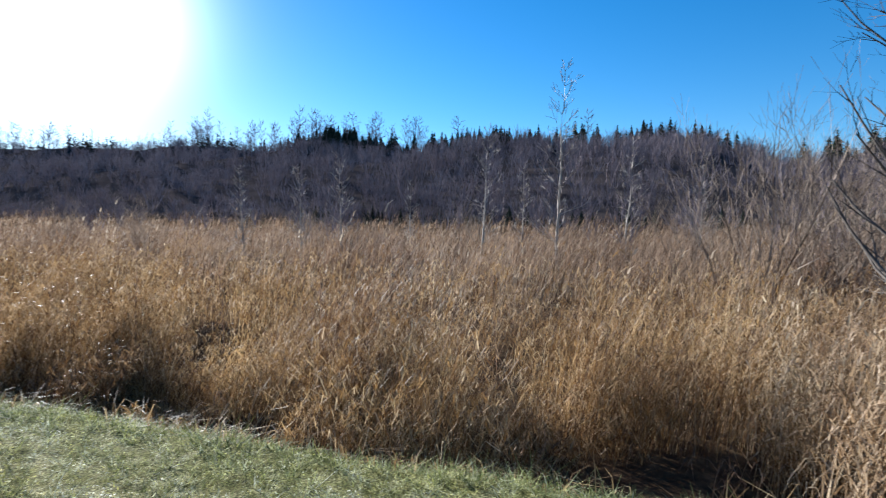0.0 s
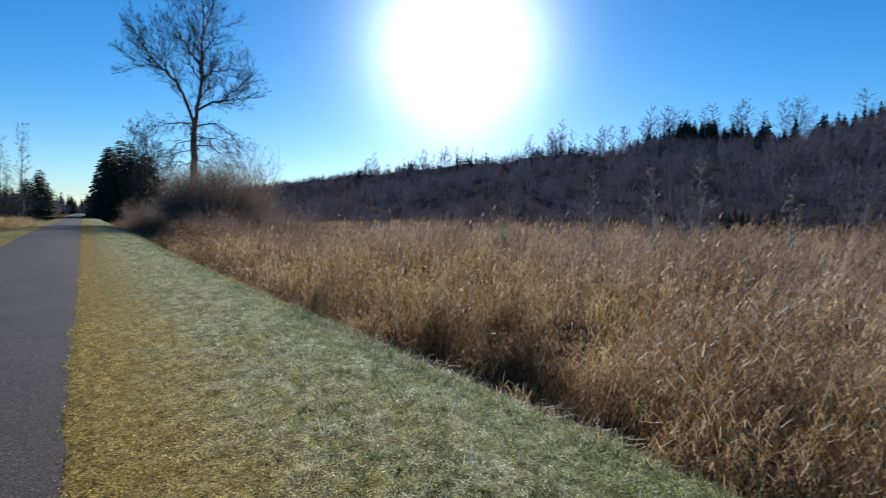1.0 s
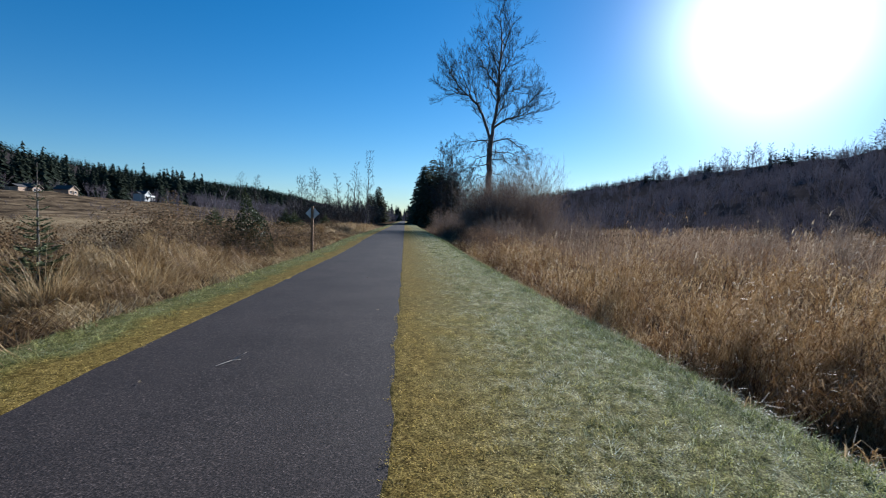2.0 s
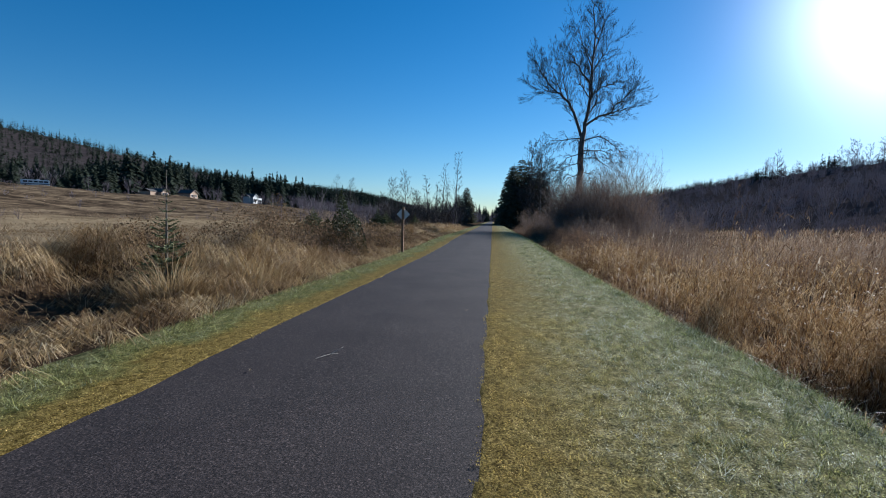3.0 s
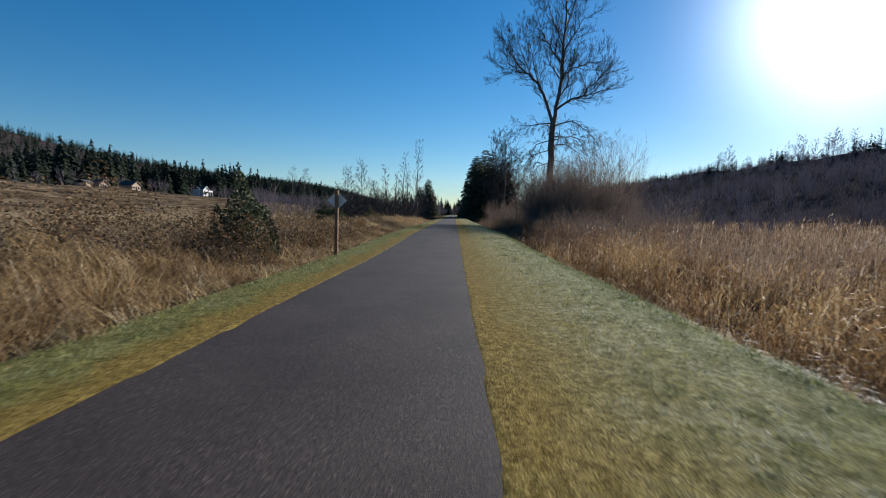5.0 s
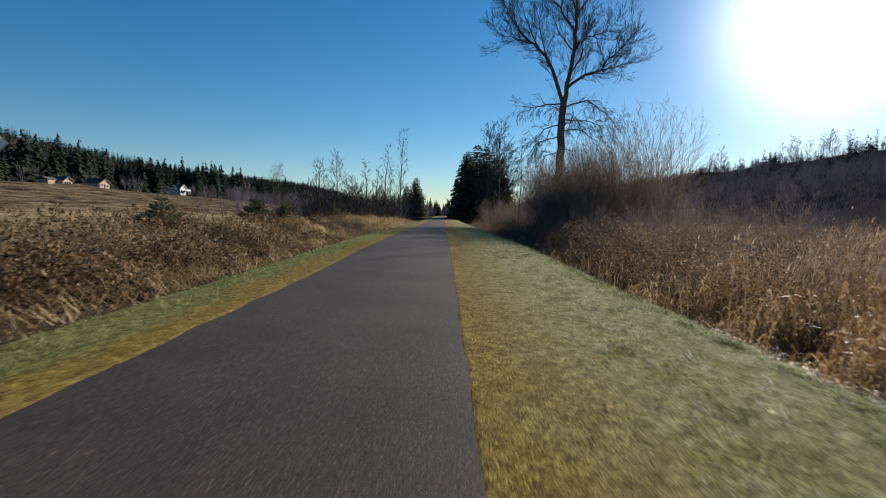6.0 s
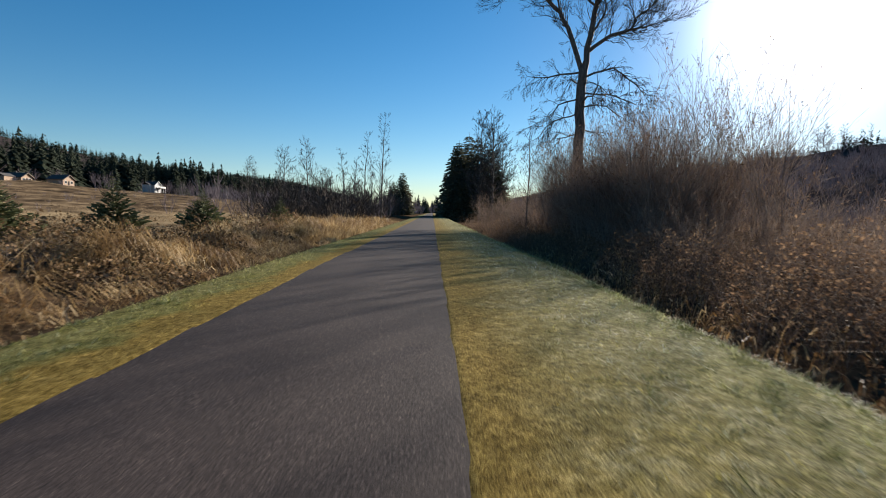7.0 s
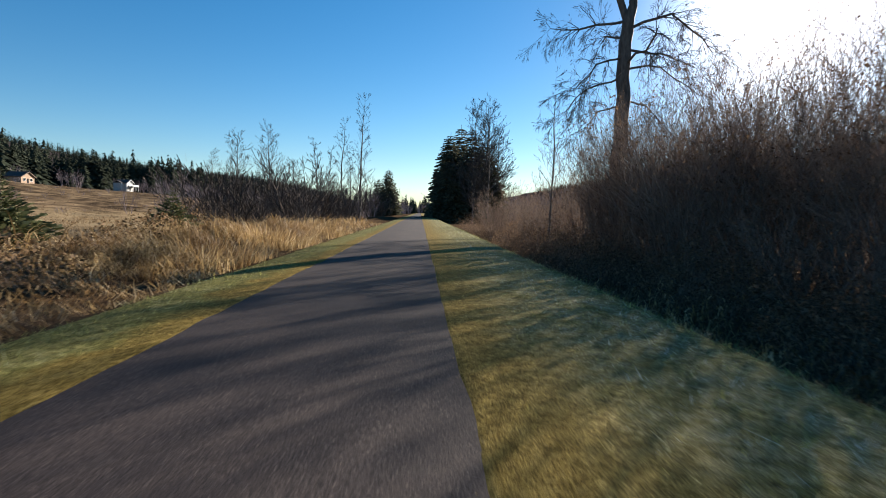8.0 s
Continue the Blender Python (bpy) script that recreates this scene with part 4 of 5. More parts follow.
def shrub(seed, tall, stems, wide, at, label, material, name="willow_shrub", group="", kids=5, twig=0.008, leaves=0):
    r = np.random.default_rng(seed)
    segs = []
    for k in range(stems):
        a, q = r.uniform(0, 6.28), r.uniform(0, 1) ** 0.6
        p = np.array([math.cos(a) * q * 0.6, math.sin(a) * q * 0.6, -0.2])
        d = np.array([math.cos(a) * q * wide, math.sin(a) * q * wide, 1.0])
        shoot(segs, r, p, d, tall * r.uniform(0.5, 1.08), r.uniform(0.016, 0.03), 2, 0.5, kids, 0.08, 0.12, 4, 0.3)
    S = np.array(segs)
    S[:, 6:] = np.maximum(S[:, 6:], twig * 0.7)
    big = S[:, 6] > 0.017
    root = tagged(new(name), label, "shrub", group)
    root.location = at
    tagged(mesh_np("woody_base", *tubes(S[big], 3), material, root), kind="stuff")
    tagged(mesh_np("twig_crown", *flat_twigs(S[~big], r), material, root), kind="stuff")
    if leaves:
        P = S[r.integers(0, len(S), leaves), 3:6] + r.normal(0, 0.05, (leaves, 3))
        tagged(mesh_np("dead_leaves", *leaf_flecks(P[P[:, 2] > 0.1], 0.05), THICKET_LEAF, root, False), "brown dead leaves still on the twigs", kind="stuff")
    return root


def thing_copy(ob, x, y, turn, size):
    c = copy_thing(ob, pose(x, y, float(land(x, y)), 0, 0, turn))
    c.scale = (size, size, size)
    return c


great_tree()

# the thicket by the tall tree
kinds = [shrub(60 + i, 6.0, 18, 0.6, (-60 - 6 * i, 11, float(land(-60 - 6 * i, 11))), "dense leafless willow shrub in the wet thicket", THICKET_TWIG, group="thicket by the trail", kids=6, twig=0.009, leaves=500) for i in range(4)]
slim = [shrub(70 + i, 8.0, 9, 0.32, (-64 - 8 * i, 15.5 + i, float(land(-64 - 8 * i, 15.5 + i))), "tall slender leafless willow rising above the thicket", THICKET_TWIG, group="thicket by the trail", kids=6, twig=0.009, leaves=260) for i in range(3)]
# the dense low growth
for i in range(66):
    x = -43 - rng.uniform(0, 1) ** 1.2 * 75
    front = 6.4 + 1.5 * rng.uniform(0, 1) if x < -62 else 7.4 + 2.0 * rng.uniform(0, 1)
    y = front + rng.uniform(0, 1) ** 1.2 * 13
    if x > -50:
        y = max(y, 8)
    thing_copy(kinds[i % 4], x, y, rng.uniform(0, 360), rng.uniform(0.36, 0.52) if x > -62 else rng.uniform(0.5, 0.82))
for i in range(8):
    thing_copy(kinds[i % 4], rng.uniform(-50, -41), rng.uniform(7.0, 10.5), rng.uniform(0, 360), rng.uniform(0.34, 0.42))
# open bushes that overtop it, and the stand of tall stems behind them
for i in range(40):
    x = rng.uniform(-86, -59)
    thing_copy(slim[i % 3] if i % 2 else kinds[i % 4], x, rng.uniform(10.4, 14.0), rng.uniform(0, 360), rng.uniform(0.84, 1.0) if i % 2 else rng.uniform(0.92, 1.12))
for i in range(9):
    thing_copy(kinds[i % 4], rng.uniform(-75, -63), rng.uniform(9.4, 12.0), rng.uniform(0, 360), rng.uniform(1.0, 1.18))
for i in range(30):
    thing_copy(slim[i % 3], rng.uniform(-87, -58.5), rng.uniform(14.0, 18.5), rng.uniform(0, 360), rng.uniform(0.8, 1.05))

# saplings that stand in the reeds
for i, (az, d, tall) in enumerate(((3.5, 27, 9.4), (11.9, 30, 7.0), (-3.6, 34, 6.6), (27.6, 26, 4.8), (37.9, 30, 4.3), (-10.8, 32, 5.4), (32.0, 28, 4.4), (7.4, 33, 5.0), (20.0, 40, 4.6))):
    x, y = -d * math.sin(radians(az)), d * math.cos(radians(az))
    bare_tree(80 + i, tall + 0.9, 0.045 + tall * 0.004, 0.5, 4, True, "alder_sapling", (PALE_TWIG, PALE_TWIG), (x, y, float(land(x, y))), "slender leafless alder sapling standing in the reeds", "saplings in the marsh", 0.034, 0.2, 0.011, 3)
kinds = [shrub(110 + i, 5.4, 16, 0.4, (4.2 + 1.7 * i, 15.2 + i, float(land(4.2 + 1.7 * i, 15.2 + i))), "leafless pale-stemmed shrub among the reeds", SHRUB_TWIG, "bare_shrub", "shrubs in the reeds", 5, 0.0055) for i in range(3)]
for x, y, s in ((8.5, 20, 1.0), (6.4, 18.5, 0.9), (10.5, 18, 1.05), (3.6, 21, 0.75), (12, 22, 1.1), (8.5, 25, 1.0), (5.0, 28, 0.8), (-13, 30, 0.5), (7.0, 16, 0.95), (9.0, 16.5, 1.0), (-24, 22, 0.55), (-27, 24.5, 0.6), (-30, 22, 0.5), (-19, 31, 0.55), (-36, 27, 0.6), (-9, 36, 0.6), (-22, 37, 0.65)):
    thing_copy(kinds[int(x * 7) % 3], x, y, x * 40, s)
bare_tree(130, 10.0, 0.15, 0.55, 4, False, "bare_maple", (BARK, TREE_TWIG), (6.0, 11.2, float(land(6.0, 11.2))), "leafless broad tree reaching over the reeds", "", 0.014, 0.15, 0.004)

# bare trees and brush on the other side, further along
for i, (x, y, tall, narrow) in enumerate(((-117.5, -9.2, 16.5, True), (-125.3, -13.0, 15.0, True), (-129.4, -16.8, 13.6, True), (-123, -14.6, 11.0, True), (-115.5, -20.6, 12.6, False), (-107, -21.8, 10.4, False), (-121, -18.5, 9.0, False), (-133, -12.5, 11.0, True), (-126, -28, 9.0, False), (-165, -48, 15, False), (-330, -106, 27, False))):
    bare_tree(140 + i, tall, 0.1 + 0.005 * tall, 0.5, 4 if narrow else 7, narrow, "bare_alder", (BARK, TREE_TWIG), (x, y, float(land(x, y))), "tall leafless alder beside the far trail" if narrow else "leafless spreading tree beyond the brush", "bare trees along the trail", 0.05, 0.25, 0.016)
kinds = [shrub(170 + i, 3.6, 10, 0.8, (-98 - 9 * i, -9 - i, float(land(-98 - 9 * i, -9 - i))), "dark leafless brush beside the trail", TREE_TWIG, "roadside_brush", "brush along the trail", 5, 0.02) for i in range(3)]
for i in range(66):
    x = -88 - rng.uniform(0, 1) ** 1.6 * 150
    thing_copy(kinds[i % 3], x, -8.5 - rng.uniform(0, 1) * (11 if x > -125 else 34) - max(0, -x - 150) * 0.02, rng.uniform(0, 360), rng.uniform(1.0, 1.55) * (1 + max(0, -110 - x) / 160))
for i in range(20):
    x = -112 - rng.uniform(0, 1) * 190
    thing_copy(kinds[i % 3], x, 5.5 + rng.uniform(0, 1) * 22, rng.uniform(0, 360), rng.uniform(1.0, 1.8))


def conifer_parts(seed, tall, wide, whorls, arms, droop=0.25, bare=0.06):
    """Needle sprays in whorls round a straight trunk."""
    r = np.random.default_rng(seed)
    V, F = [], []
    for i in range(whorls):
        s = bare + (1 - bare) * (i + r.uniform(0, 0.6)) / whorls
        reach = wide * (1 - s) ** 0.85 * r.uniform(0.75, 1.15) + 0.02 * tall
        n = max(3, int(arms * (1 - 0.45 * s)))
        for k in range(n):
            a = 6.283 * (k + r.uniform(-0.3, 0.3)) / n + i * 1.1
            l = reach * r.uniform(0.7, 1.12)
            c, q = math.cos(a), math.sin(a)
            hw = l * r.uniform(0.28, 0.42) + 0.03 * tall / whorls
            z = min(0.985, max(bare * 0.5, s + r.normal(0, 0.022))) * tall
            dz = -droop * l
            b = len(V)
            V += [(0, 0, z + 0.03 * tall), (c * l * 0.55 - q * hw, q * l * 0.55 + c * hw, z + dz * 0.75), (c * l, q * l, z + dz * (0.6 if s > 0.6 else 1.0)), (c * l * 0.55 + q * hw, q * l * 0.55 - c * hw, z + dz * 0.75)]
            F.append((b, b + 1, b + 2, b + 3))
    return np.array(V, float), np.array(F)


def spread_copies(templates, x, y, size, sink=0.0, stretch=0.15):
    """Many turned and scaled copies of a few shapes, joined."""
    bits = []
    pick = rng.integers(0, len(templates), len(x))
    base = on_land(x, y, sink)
    for t, (V, F) in enumerate(templates):
        m = pick == t
        n = int(m.sum())
        if not n:
            continue
        a, s = rng.uniform(0, 6.28, n), size[m]
        sz = s * rng.uniform(1 - stretch, 1 + stretch, n)
        c, q = np.cos(a)[:, None], np.sin(a)[:, None]
        W = np.stack([(V[None, :, 0] * c - V[None, :, 1] * q) * s[:, None], (V[None, :, 0] * q + V[None, :, 1] * c) * s[:, None], V[None, :, 2] * sz[:, None]], -1) + base[m][:, None]
        G = F[None] + (np.arange(n) * len(V))[:, None, None]
        bits.append((W.reshape(-1, 3), G.reshape(-1, F.shape[1])))
    return join(bits)


def broom(seed, stems, kids, wide, fine=0.007):
    """A far leafless thicket or tree, one metre high: upright stems with fine twigs."""
    r = np.random.default_rng(seed)
    segs = []
    for k in range(stems):
        a = r.uniform(0, 6.28)
        d = (math.cos(a) * wide * r.uniform(0.2, 1), math.sin(a) * wide * r.uniform(0.2, 1), 1)
        shoot(segs, r, (math.cos(a) * 0.1, math.sin(a) * 0.1, 0), d, r.uniform(0.7, 1.05), 0.012, 1, 0.5, kids, 0.1, 0.1, 2, 0.5)
    S = np.array(segs)
    S[:, 6:] = np.maximum(S[:, 6:], fine)
    return flat_twigs(S, r)


def tall_broom(seed):
    """A far leafless tree with a rounded crown, one metre high."""
    r = np.random.default_rng(seed)
    segs = []
    pts, rad = limb(segs, [np.array([r.normal(0, 0.01), r.normal(0, 0.01), k / 8]) for k in range(9)], 0.012, 0.004)
    for i in range(3, 9):
        for k in range(4):
            a = r.uniform(0, 6.28)
            shoot(segs, r, pts[i], (math.cos(a), math.sin(a), r.uniform(0.5, 1.2)), 0.34 * (1.15 - 0.7 * i / 8) * r.uniform(0.7, 1.2), 0.005, 1, 0.55, 5, 0.1, 0.12, 2, 0.5)
    S = np.array(segs)
    S[:, 6:] = np.maximum(S[:, 6:], 0.0016)
    return flat_twigs(S, r)


def woods(name, label, templates, x, y, size, material, category="forest"):
    V, F = spread_copies(templates, x, y, size, np.where(np.abs(y) > 290, 2.2, 0.0))
    return tagged(mesh_np(name, V, F, material), label, category, kind="stuff")


def far_woods():
    cones = [conifer_parts(200 + i, 1.0, 0.25 + 0.035 * i, 21, 9, 0.5) for i in range(5)]
    cheap = [conifer_parts(210 + i, 1.0, 0.24, 7, 4, 0.5) for i in range(3)]
    brush = [broom(220 + i, 8, 8, 0.5, 0.0045) for i in range(5)]
    low = [broom(240 + i, 7, 3, 0.9) for i in range(3)]
    talls = [tall_broom(230 + i) for i in range(4)]
    # the hillside across the marsh
    x, y = scatter(560, -230, 360, 312, 356)
    woods("ridge_conifers", "dark conifers along the ridge above the marsh", cones, x, y, rng.uniform(7, 16, 560) * (1 + 0.3 * wob(x, y, 90, 61)), NEEDLE)
    x, y = scatter(800, -1500, -150, 322, 354)
    woods("far_ridge_conifers", "line of small conifers along the far ridge", cheap, x, y, rng.uniform(8, 16, 800), NEEDLE)
    x = np.concatenate([rng.uniform(-330, 180, 900), rng.uniform(-1000, -250, 380)])
    y = 100 + 252 * rng.uniform(0, 1, len(x)) ** 0.62
    woods("hillside_woods", "leafless brown woods covering the hillside", brush, x, y, np.where(x < -60, rng.uniform(5.5, 10.5, len(x)), rng.uniform(6.0, 12.0, len(x))), FAR_TWIG)
    x, y = scatter(420, -1500, -150, 338, 356)
    woods("ridge_scrub", "leafless scrub along the top of the ridge", brush, x, y, rng.uniform(4.5, 8.5, 420), FAR_TWIG, "scrub")
    x, y = scatter(1000, -420, 200, 98, 330)
    woods("hillside_scrub", "low brown scrub below the hillside trees", low, x, y, rng.uniform(3.0, 6.5, 1000), FAR_TWIG, "scrub")
    x, y = scatter(90, -700, 0, 318, 352)
    keep = wob(x, y, 120, 63) > -0.2
    woods("ridge_bare_trees", "tall leafless trees along the ridge", talls, x[keep], y[keep], rng.uniform(15, 27, 90)[keep], FAR_TWIG)
    x, y = scatter(34, -330, -90, 334, 352)
    woods("ridge_top_trees", "loose row of tall leafless trees on the ridge", talls, x, y, rng.uniform(17, 27, 34), FAR_TWIG)
    x, y = scatter(260, -160, 130, 92, 150)
    woods("marsh_edge_bushes", "leafless bushes at the far edge of the marsh", brush, x, y, rng.uniform(3, 6.5, 260), FAR_TWIG)
    x, y = scatter(420, -260, 60, 34, 106)
    keep = wob(x, y, 30, 68) + 0.6 * wob(x, y, 11, 69) > 0.25
    woods("marsh_thickets", "low dark leafless thickets scattered through the marsh", brush, x[keep], y[keep], rng.uniform(2.2, 4.6, 420)[keep], FAR_TWIG, "thicket")
    x, y = scatter(70, -60, 60, 88, 104)
    woods("marsh_edge_evergreens", "dark green bushes at the far edge of the marsh", cones, x, y, rng.uniform(2, 4.5, 70), NEEDLE)
    # behind the houses and on the mountain
    x, y = scatter(820, -1000, -110, -262, -215)
    woods("conifer_belt", "tall dark conifers behind the houses", cones, x, y, rng.uniform(15, 25, 820) * (1 + 0.15 * wob(x, y, 110, 62)) * np.interp(x, [-900, -420, -310, -270, -230], [1.45, 1.12, 0.95, 0.6, 0.54]), NEEDLE)
    x = np.array([-258, -264, -271, -279, -286, -293, -301, -308, -316, -324, -332, -340])
    y = -216 - 5.0 * np.abs(np.sin(x * 1.7))
    woods("house_conifers", "tall broad conifers standing behind the houses", cones[2:], x, y, np.array([20, 25, 22, 31, 25, 31, 26, 31, 27, 32, 28, 24]) * 0.86, NEEDLE)
    x, y = scatter(4600, -1700, -350, -935, -262)
    woods("mountain_forest", "conifer forest covering the distant mountain", cheap, x, y, rng.uniform(11, 21, 4600), NEEDLE)
    x, y = scatter(3200, -2000, -430, -470, -290)
    woods("wooded_ridge", "conifers covering the low ridge beyond the houses", cheap, x, y, rng.uniform(13, 22, 3200), NEEDLE)
    x, y = scatter(900, -420, -20, -212, -82)
    keep = wob(x, y, 22, 64) + 0.5 * wob(x, y, 8, 65) > 0.1
    woods("hill_scrub", "low dark scrub scattered over the brown slope", low, x[keep], y[keep], rng.uniform(0.7, 2.2, 900)[keep], FAR_TWIG, "scrub")
    x, y = scatter(14000, -430, -20, -212, -84)
    keep = wob(x, y, 18, 66) + 0.6 * wob(x, y, 7, 67) + rng.uniform(-1, 1, 14000) > 0.2
    x, y = x[keep], y[keep]
    m = len(x)
    V, F = ribbons(on_land(x, y, 0.02), rng.uniform(0, 6.28, m), rng.uniform(0.25, 0.7, m), 0.22, rng.uniform(0.4, 1.4, m), 0.4, 1)
    tagged(mesh_np("hill_grass", V, F, REED_FAR), "rough brown grass tufts on the slope", "hill grass", kind="stuff")
    x, y = scatter(420, -900, -200, -225, -90)
    keep = (y < -205) | (x < -390)
    woods("valley_woods", "leafless woods at the foot of the valley", brush, x[keep], y[keep], rng.uniform(6, 11, 420)[keep], FAR_TWIG)
    x, y = scatter(330, -700, -190, -90, 90)
    keep = (np.abs(y + 2) > 9) | (x < -480)
    woods("far_trailside_woods", "leafless brush closing the end of the valley", brush, x[keep], y[keep], rng.uniform(5, 11, 330)[keep], FAR_TWIG)
    x, y = scatter(160, -900, -300, -80, 90)
    keep = (np.abs(y + 2) > 10) | (x < -520)
    woods("far_trailside_conifers", "dark conifers closing the end of the valley", cones, x[keep], y[keep], rng.uniform(7, 15, 160)[keep], NEEDLE)
    x, y = scatter(240, -1000, -540, -70, 70)
    woods("valley_end_conifers", "dark trees that close the view down the trail", cones, x, y, rng.uniform(10, 20, 240), NEEDLE)
    # low growth that fills the thicket
    bits = []
    for n, x0, x1, y0, y1, tall in ((9000, -75, -36, 4.4, 15, 1.5), (7000, -125, -75, 4.8, 18, 2.2)):
        x, y = scatter(n, x0, x1, y0, y1)
        keep = y > 4.6 + 0.12 * np.clip(x + 60, 0, 30) + 0.4 * wob(x, y, 2, 57)
        x, y = x[keep], y[keep]
        m = len(x)
        t = tall * rng.uniform(0.5, 1.5, m) * np.clip((y - 4.0) / 2.5, 0.4, 1.2)
        bits.append(ribbons(on_land(x, y, 0.05), rng.uniform(0, 6.28, m), t, 0.012, rng.uniform(0.4, 1.4, m), rng.uniform(0.3, 0.95, m), 3, 1.3, 1.4))
        P = on_land(x, y)
        P[:, 2] += t * rng.uniform(0.2, 0.8, m)
        bits.append(leaf_flecks(P, 0.05))
        for k in range(3):
            Q = P + rng.normal(0, 0.35, P.shape)
            Q[:, 2] = np.maximum(Q[:, 2], land(Q[:, 0], Q[:, 1]) + 0.05)
            bits.append(leaf_flecks(Q, 0.04))
    V, F = join(bits)
    tagged(mesh_np("thicket_undergrowth", V, F, UNDERGROWTH), "dense reddish-brown undergrowth below the willows", "undergrowth", kind="stuff")


far_woods()


def sprays(seed, tall, wide, whorls, arms, up, leaf, bare=0.05, taper=0.8):
    """Branches in whorls, each with flat needle sprays on both sides."""
    r = np.random.default_rng(seed)
    rows, fine = [], []
    for i in range(whorls):
        s = bare + (0.97 - bare) * (i + r.uniform(0, 0.7)) / whorls
        n = max(3, int(arms * (1 - 0.4 * s)))
        for k in range(n):
            a = 6.283 * (k + r.uniform(-0.35, 0.35)) / n + i * 1.1
            l = (wide * (1 - s) ** taper + 0.012 * tall) * r.uniform(0.65, 1.12)
            d = np.array([math.cos(a), math.sin(a), up * r.uniform(0.5, 1.3) + 0.5 * max(0, s - 0.6)])
            side = np.array([-math.sin(a), math.cos(a), 0])
            p = np.array([0, 0, s * tall])
            for q in (0.25, 0.45, 0.65, 0.85, 1.0):
                c = p + d * l * q + np.array([0, 0, -0.12 * l * q * q * (1 if up < 0 else -1)])
                for g in (-1, 1):
                    e = c + (d * 0.55 + side * g * 0.6 + r.normal(0, 0.12, 3)) * (leaf * l * (1.25 - 0.6 * q))
                    fine.append((*(c - d * l * 0.06), *e, leaf * l * 0.22, leaf * l * 0.1))
    return flat_twigs(fine, r)


def conifer(seed, tall, wide, whorls, arms, at, label, name="spruce_tree", needles=NEEDLE, group="", up=-0.25, leaf=0.36, taper=0.8):
    root = tagged(new(name), label, "tree", group)
    root.location = at
    r0 = 0.011 * tall + 0.008
    mesh_np("trunk", *tubes([(0, 0, -0.2, 0, 0, tall * 0.5, r0, r0 * 0.6), (0, 0, tall * 0.5, 0, 0, tall * 1.0, r0 * 0.6, r0 * 0.12)], 7), BARK, root, True)
    mesh_np("crown", *sprays(seed, tall, wide, whorls, arms, up, leaf, taper=taper), needles, root)
    return root


for i, (x, y, tall, wide) in enumerate(((-172, 6.4, 22, 6.2), (-178, 9.4, 25, 6.4), (-187, 6.6, 23, 6.4), (-166, 5.2, 14, 4.6), (-169, 11.4, 23, 5.8), (-161, 7.0, 10, 3.8), (-180, 15.5, 22, 6.0), (-171, 16.5, 17, 5.0), (-240, -13, 18, 5.5), (-255, -18, 16, 5.0))):
    conifer(240 + i, tall, wide, 46, 13, (x, y, float(land(x, y))), "dark spruce closing the view beside the trail", needles=SPRUCE_NEEDLE, group="spruces along the trail", leaf=0.3, taper=0.62)
for i, (x, y, tall) in enumerate(((-163, 11.0, 26), (-168, 13.6, 28), (-160, 14.6, 22.5), (-172, 18.0, 22), (-156, 10.4, 14))):
    bare_tree(260 + 3 * i, tall, 0.012 * tall, 0.5, 7, False, "bare_maple", (BARK, TREE_TWIG), (x, y, float(land(x, y))), "leafless round-crowned tree beside the dark spruces", "bare trees beside the spruces", 0.05, 0.22, 0.03, 5)

bare_tree(261, 12.8, 0.09, 0.45, 3, True, "bare_alder", (BARK, TREE_TWIG), (-84.6, 8.8, float(land(-84.6, 8.8))), "slender leafless alder in front of the tall cottonwood", "bare trees along the trail", 0.03, 0.25, 0.01)

# young conifers in the rough ground
for i, (x, y, tall, wide) in enumerate(((-11.9, -8.0, 3.1, 0.72), (-54.3, -12.7, 2.7, 1.2), (-65.0, -14.1, 2.9, 1.5), (-60.2, -22.1, 3.8, 2.0), (-69.8, -11.0, 2.4, 1.1))):
    conifer(270 + i, tall, wide, 26 if i else 17, 11 if i else 8, (x, y, float(land(x, y))), "young spruce growing in the dead grass", "young_spruce", YOUNG_NEEDLE, "young spruces", 0.3, 0.3, 1.3)


# ---- the sign, the stick, houses and the motorhome ----
def trail_sign():
    x, y = -26.3, -4.82
    root = tagged(new("trail_sign"), "bare metal back of a diamond sign on a wooden post", "sign")
    root.location = (x, y, float(land(x, y)))
    part("post", box(0.12, 0.12, 2.75, (0, 0, 0.98), 0.008), POST, root)
    face = part("sign_panel", box(0.004, 0.5, 0.5, (-0.066, 0, 1.99), 0.0, Matrix.Rotation(radians(45), 4, "X")), ALUMINIUM, root, "bare aluminium back of a diamond sign")
    for dz in (-0.15, 0.15):
        bm = bmesh.new()
        bmesh.ops.create_cone(bm, segments=8, radius1=0.012, radius2=0.012, depth=0.02, cap_ends=True, matrix=pose(0.066, 0, 1.99 + dz, 0, 90, 0))
        part("bolt", bm, STEEL, root)
    return root


trail_sign()
r = np.random.default_rng(3)
segs = []
shoot(segs, r, (0, 0, 0), (-0.76, 0.65, 0.0), 0.37, 0.005, 1, 0.6, 3, 0.0, 0.12, 5, 0.5)
stick = tagged(mesh_np("stick", *tubes(segs, 5), PALE_TWIG), "broken pale twig lying on the asphalt", "stick")
stick.location = (-5.67, -2.0, 0.03)


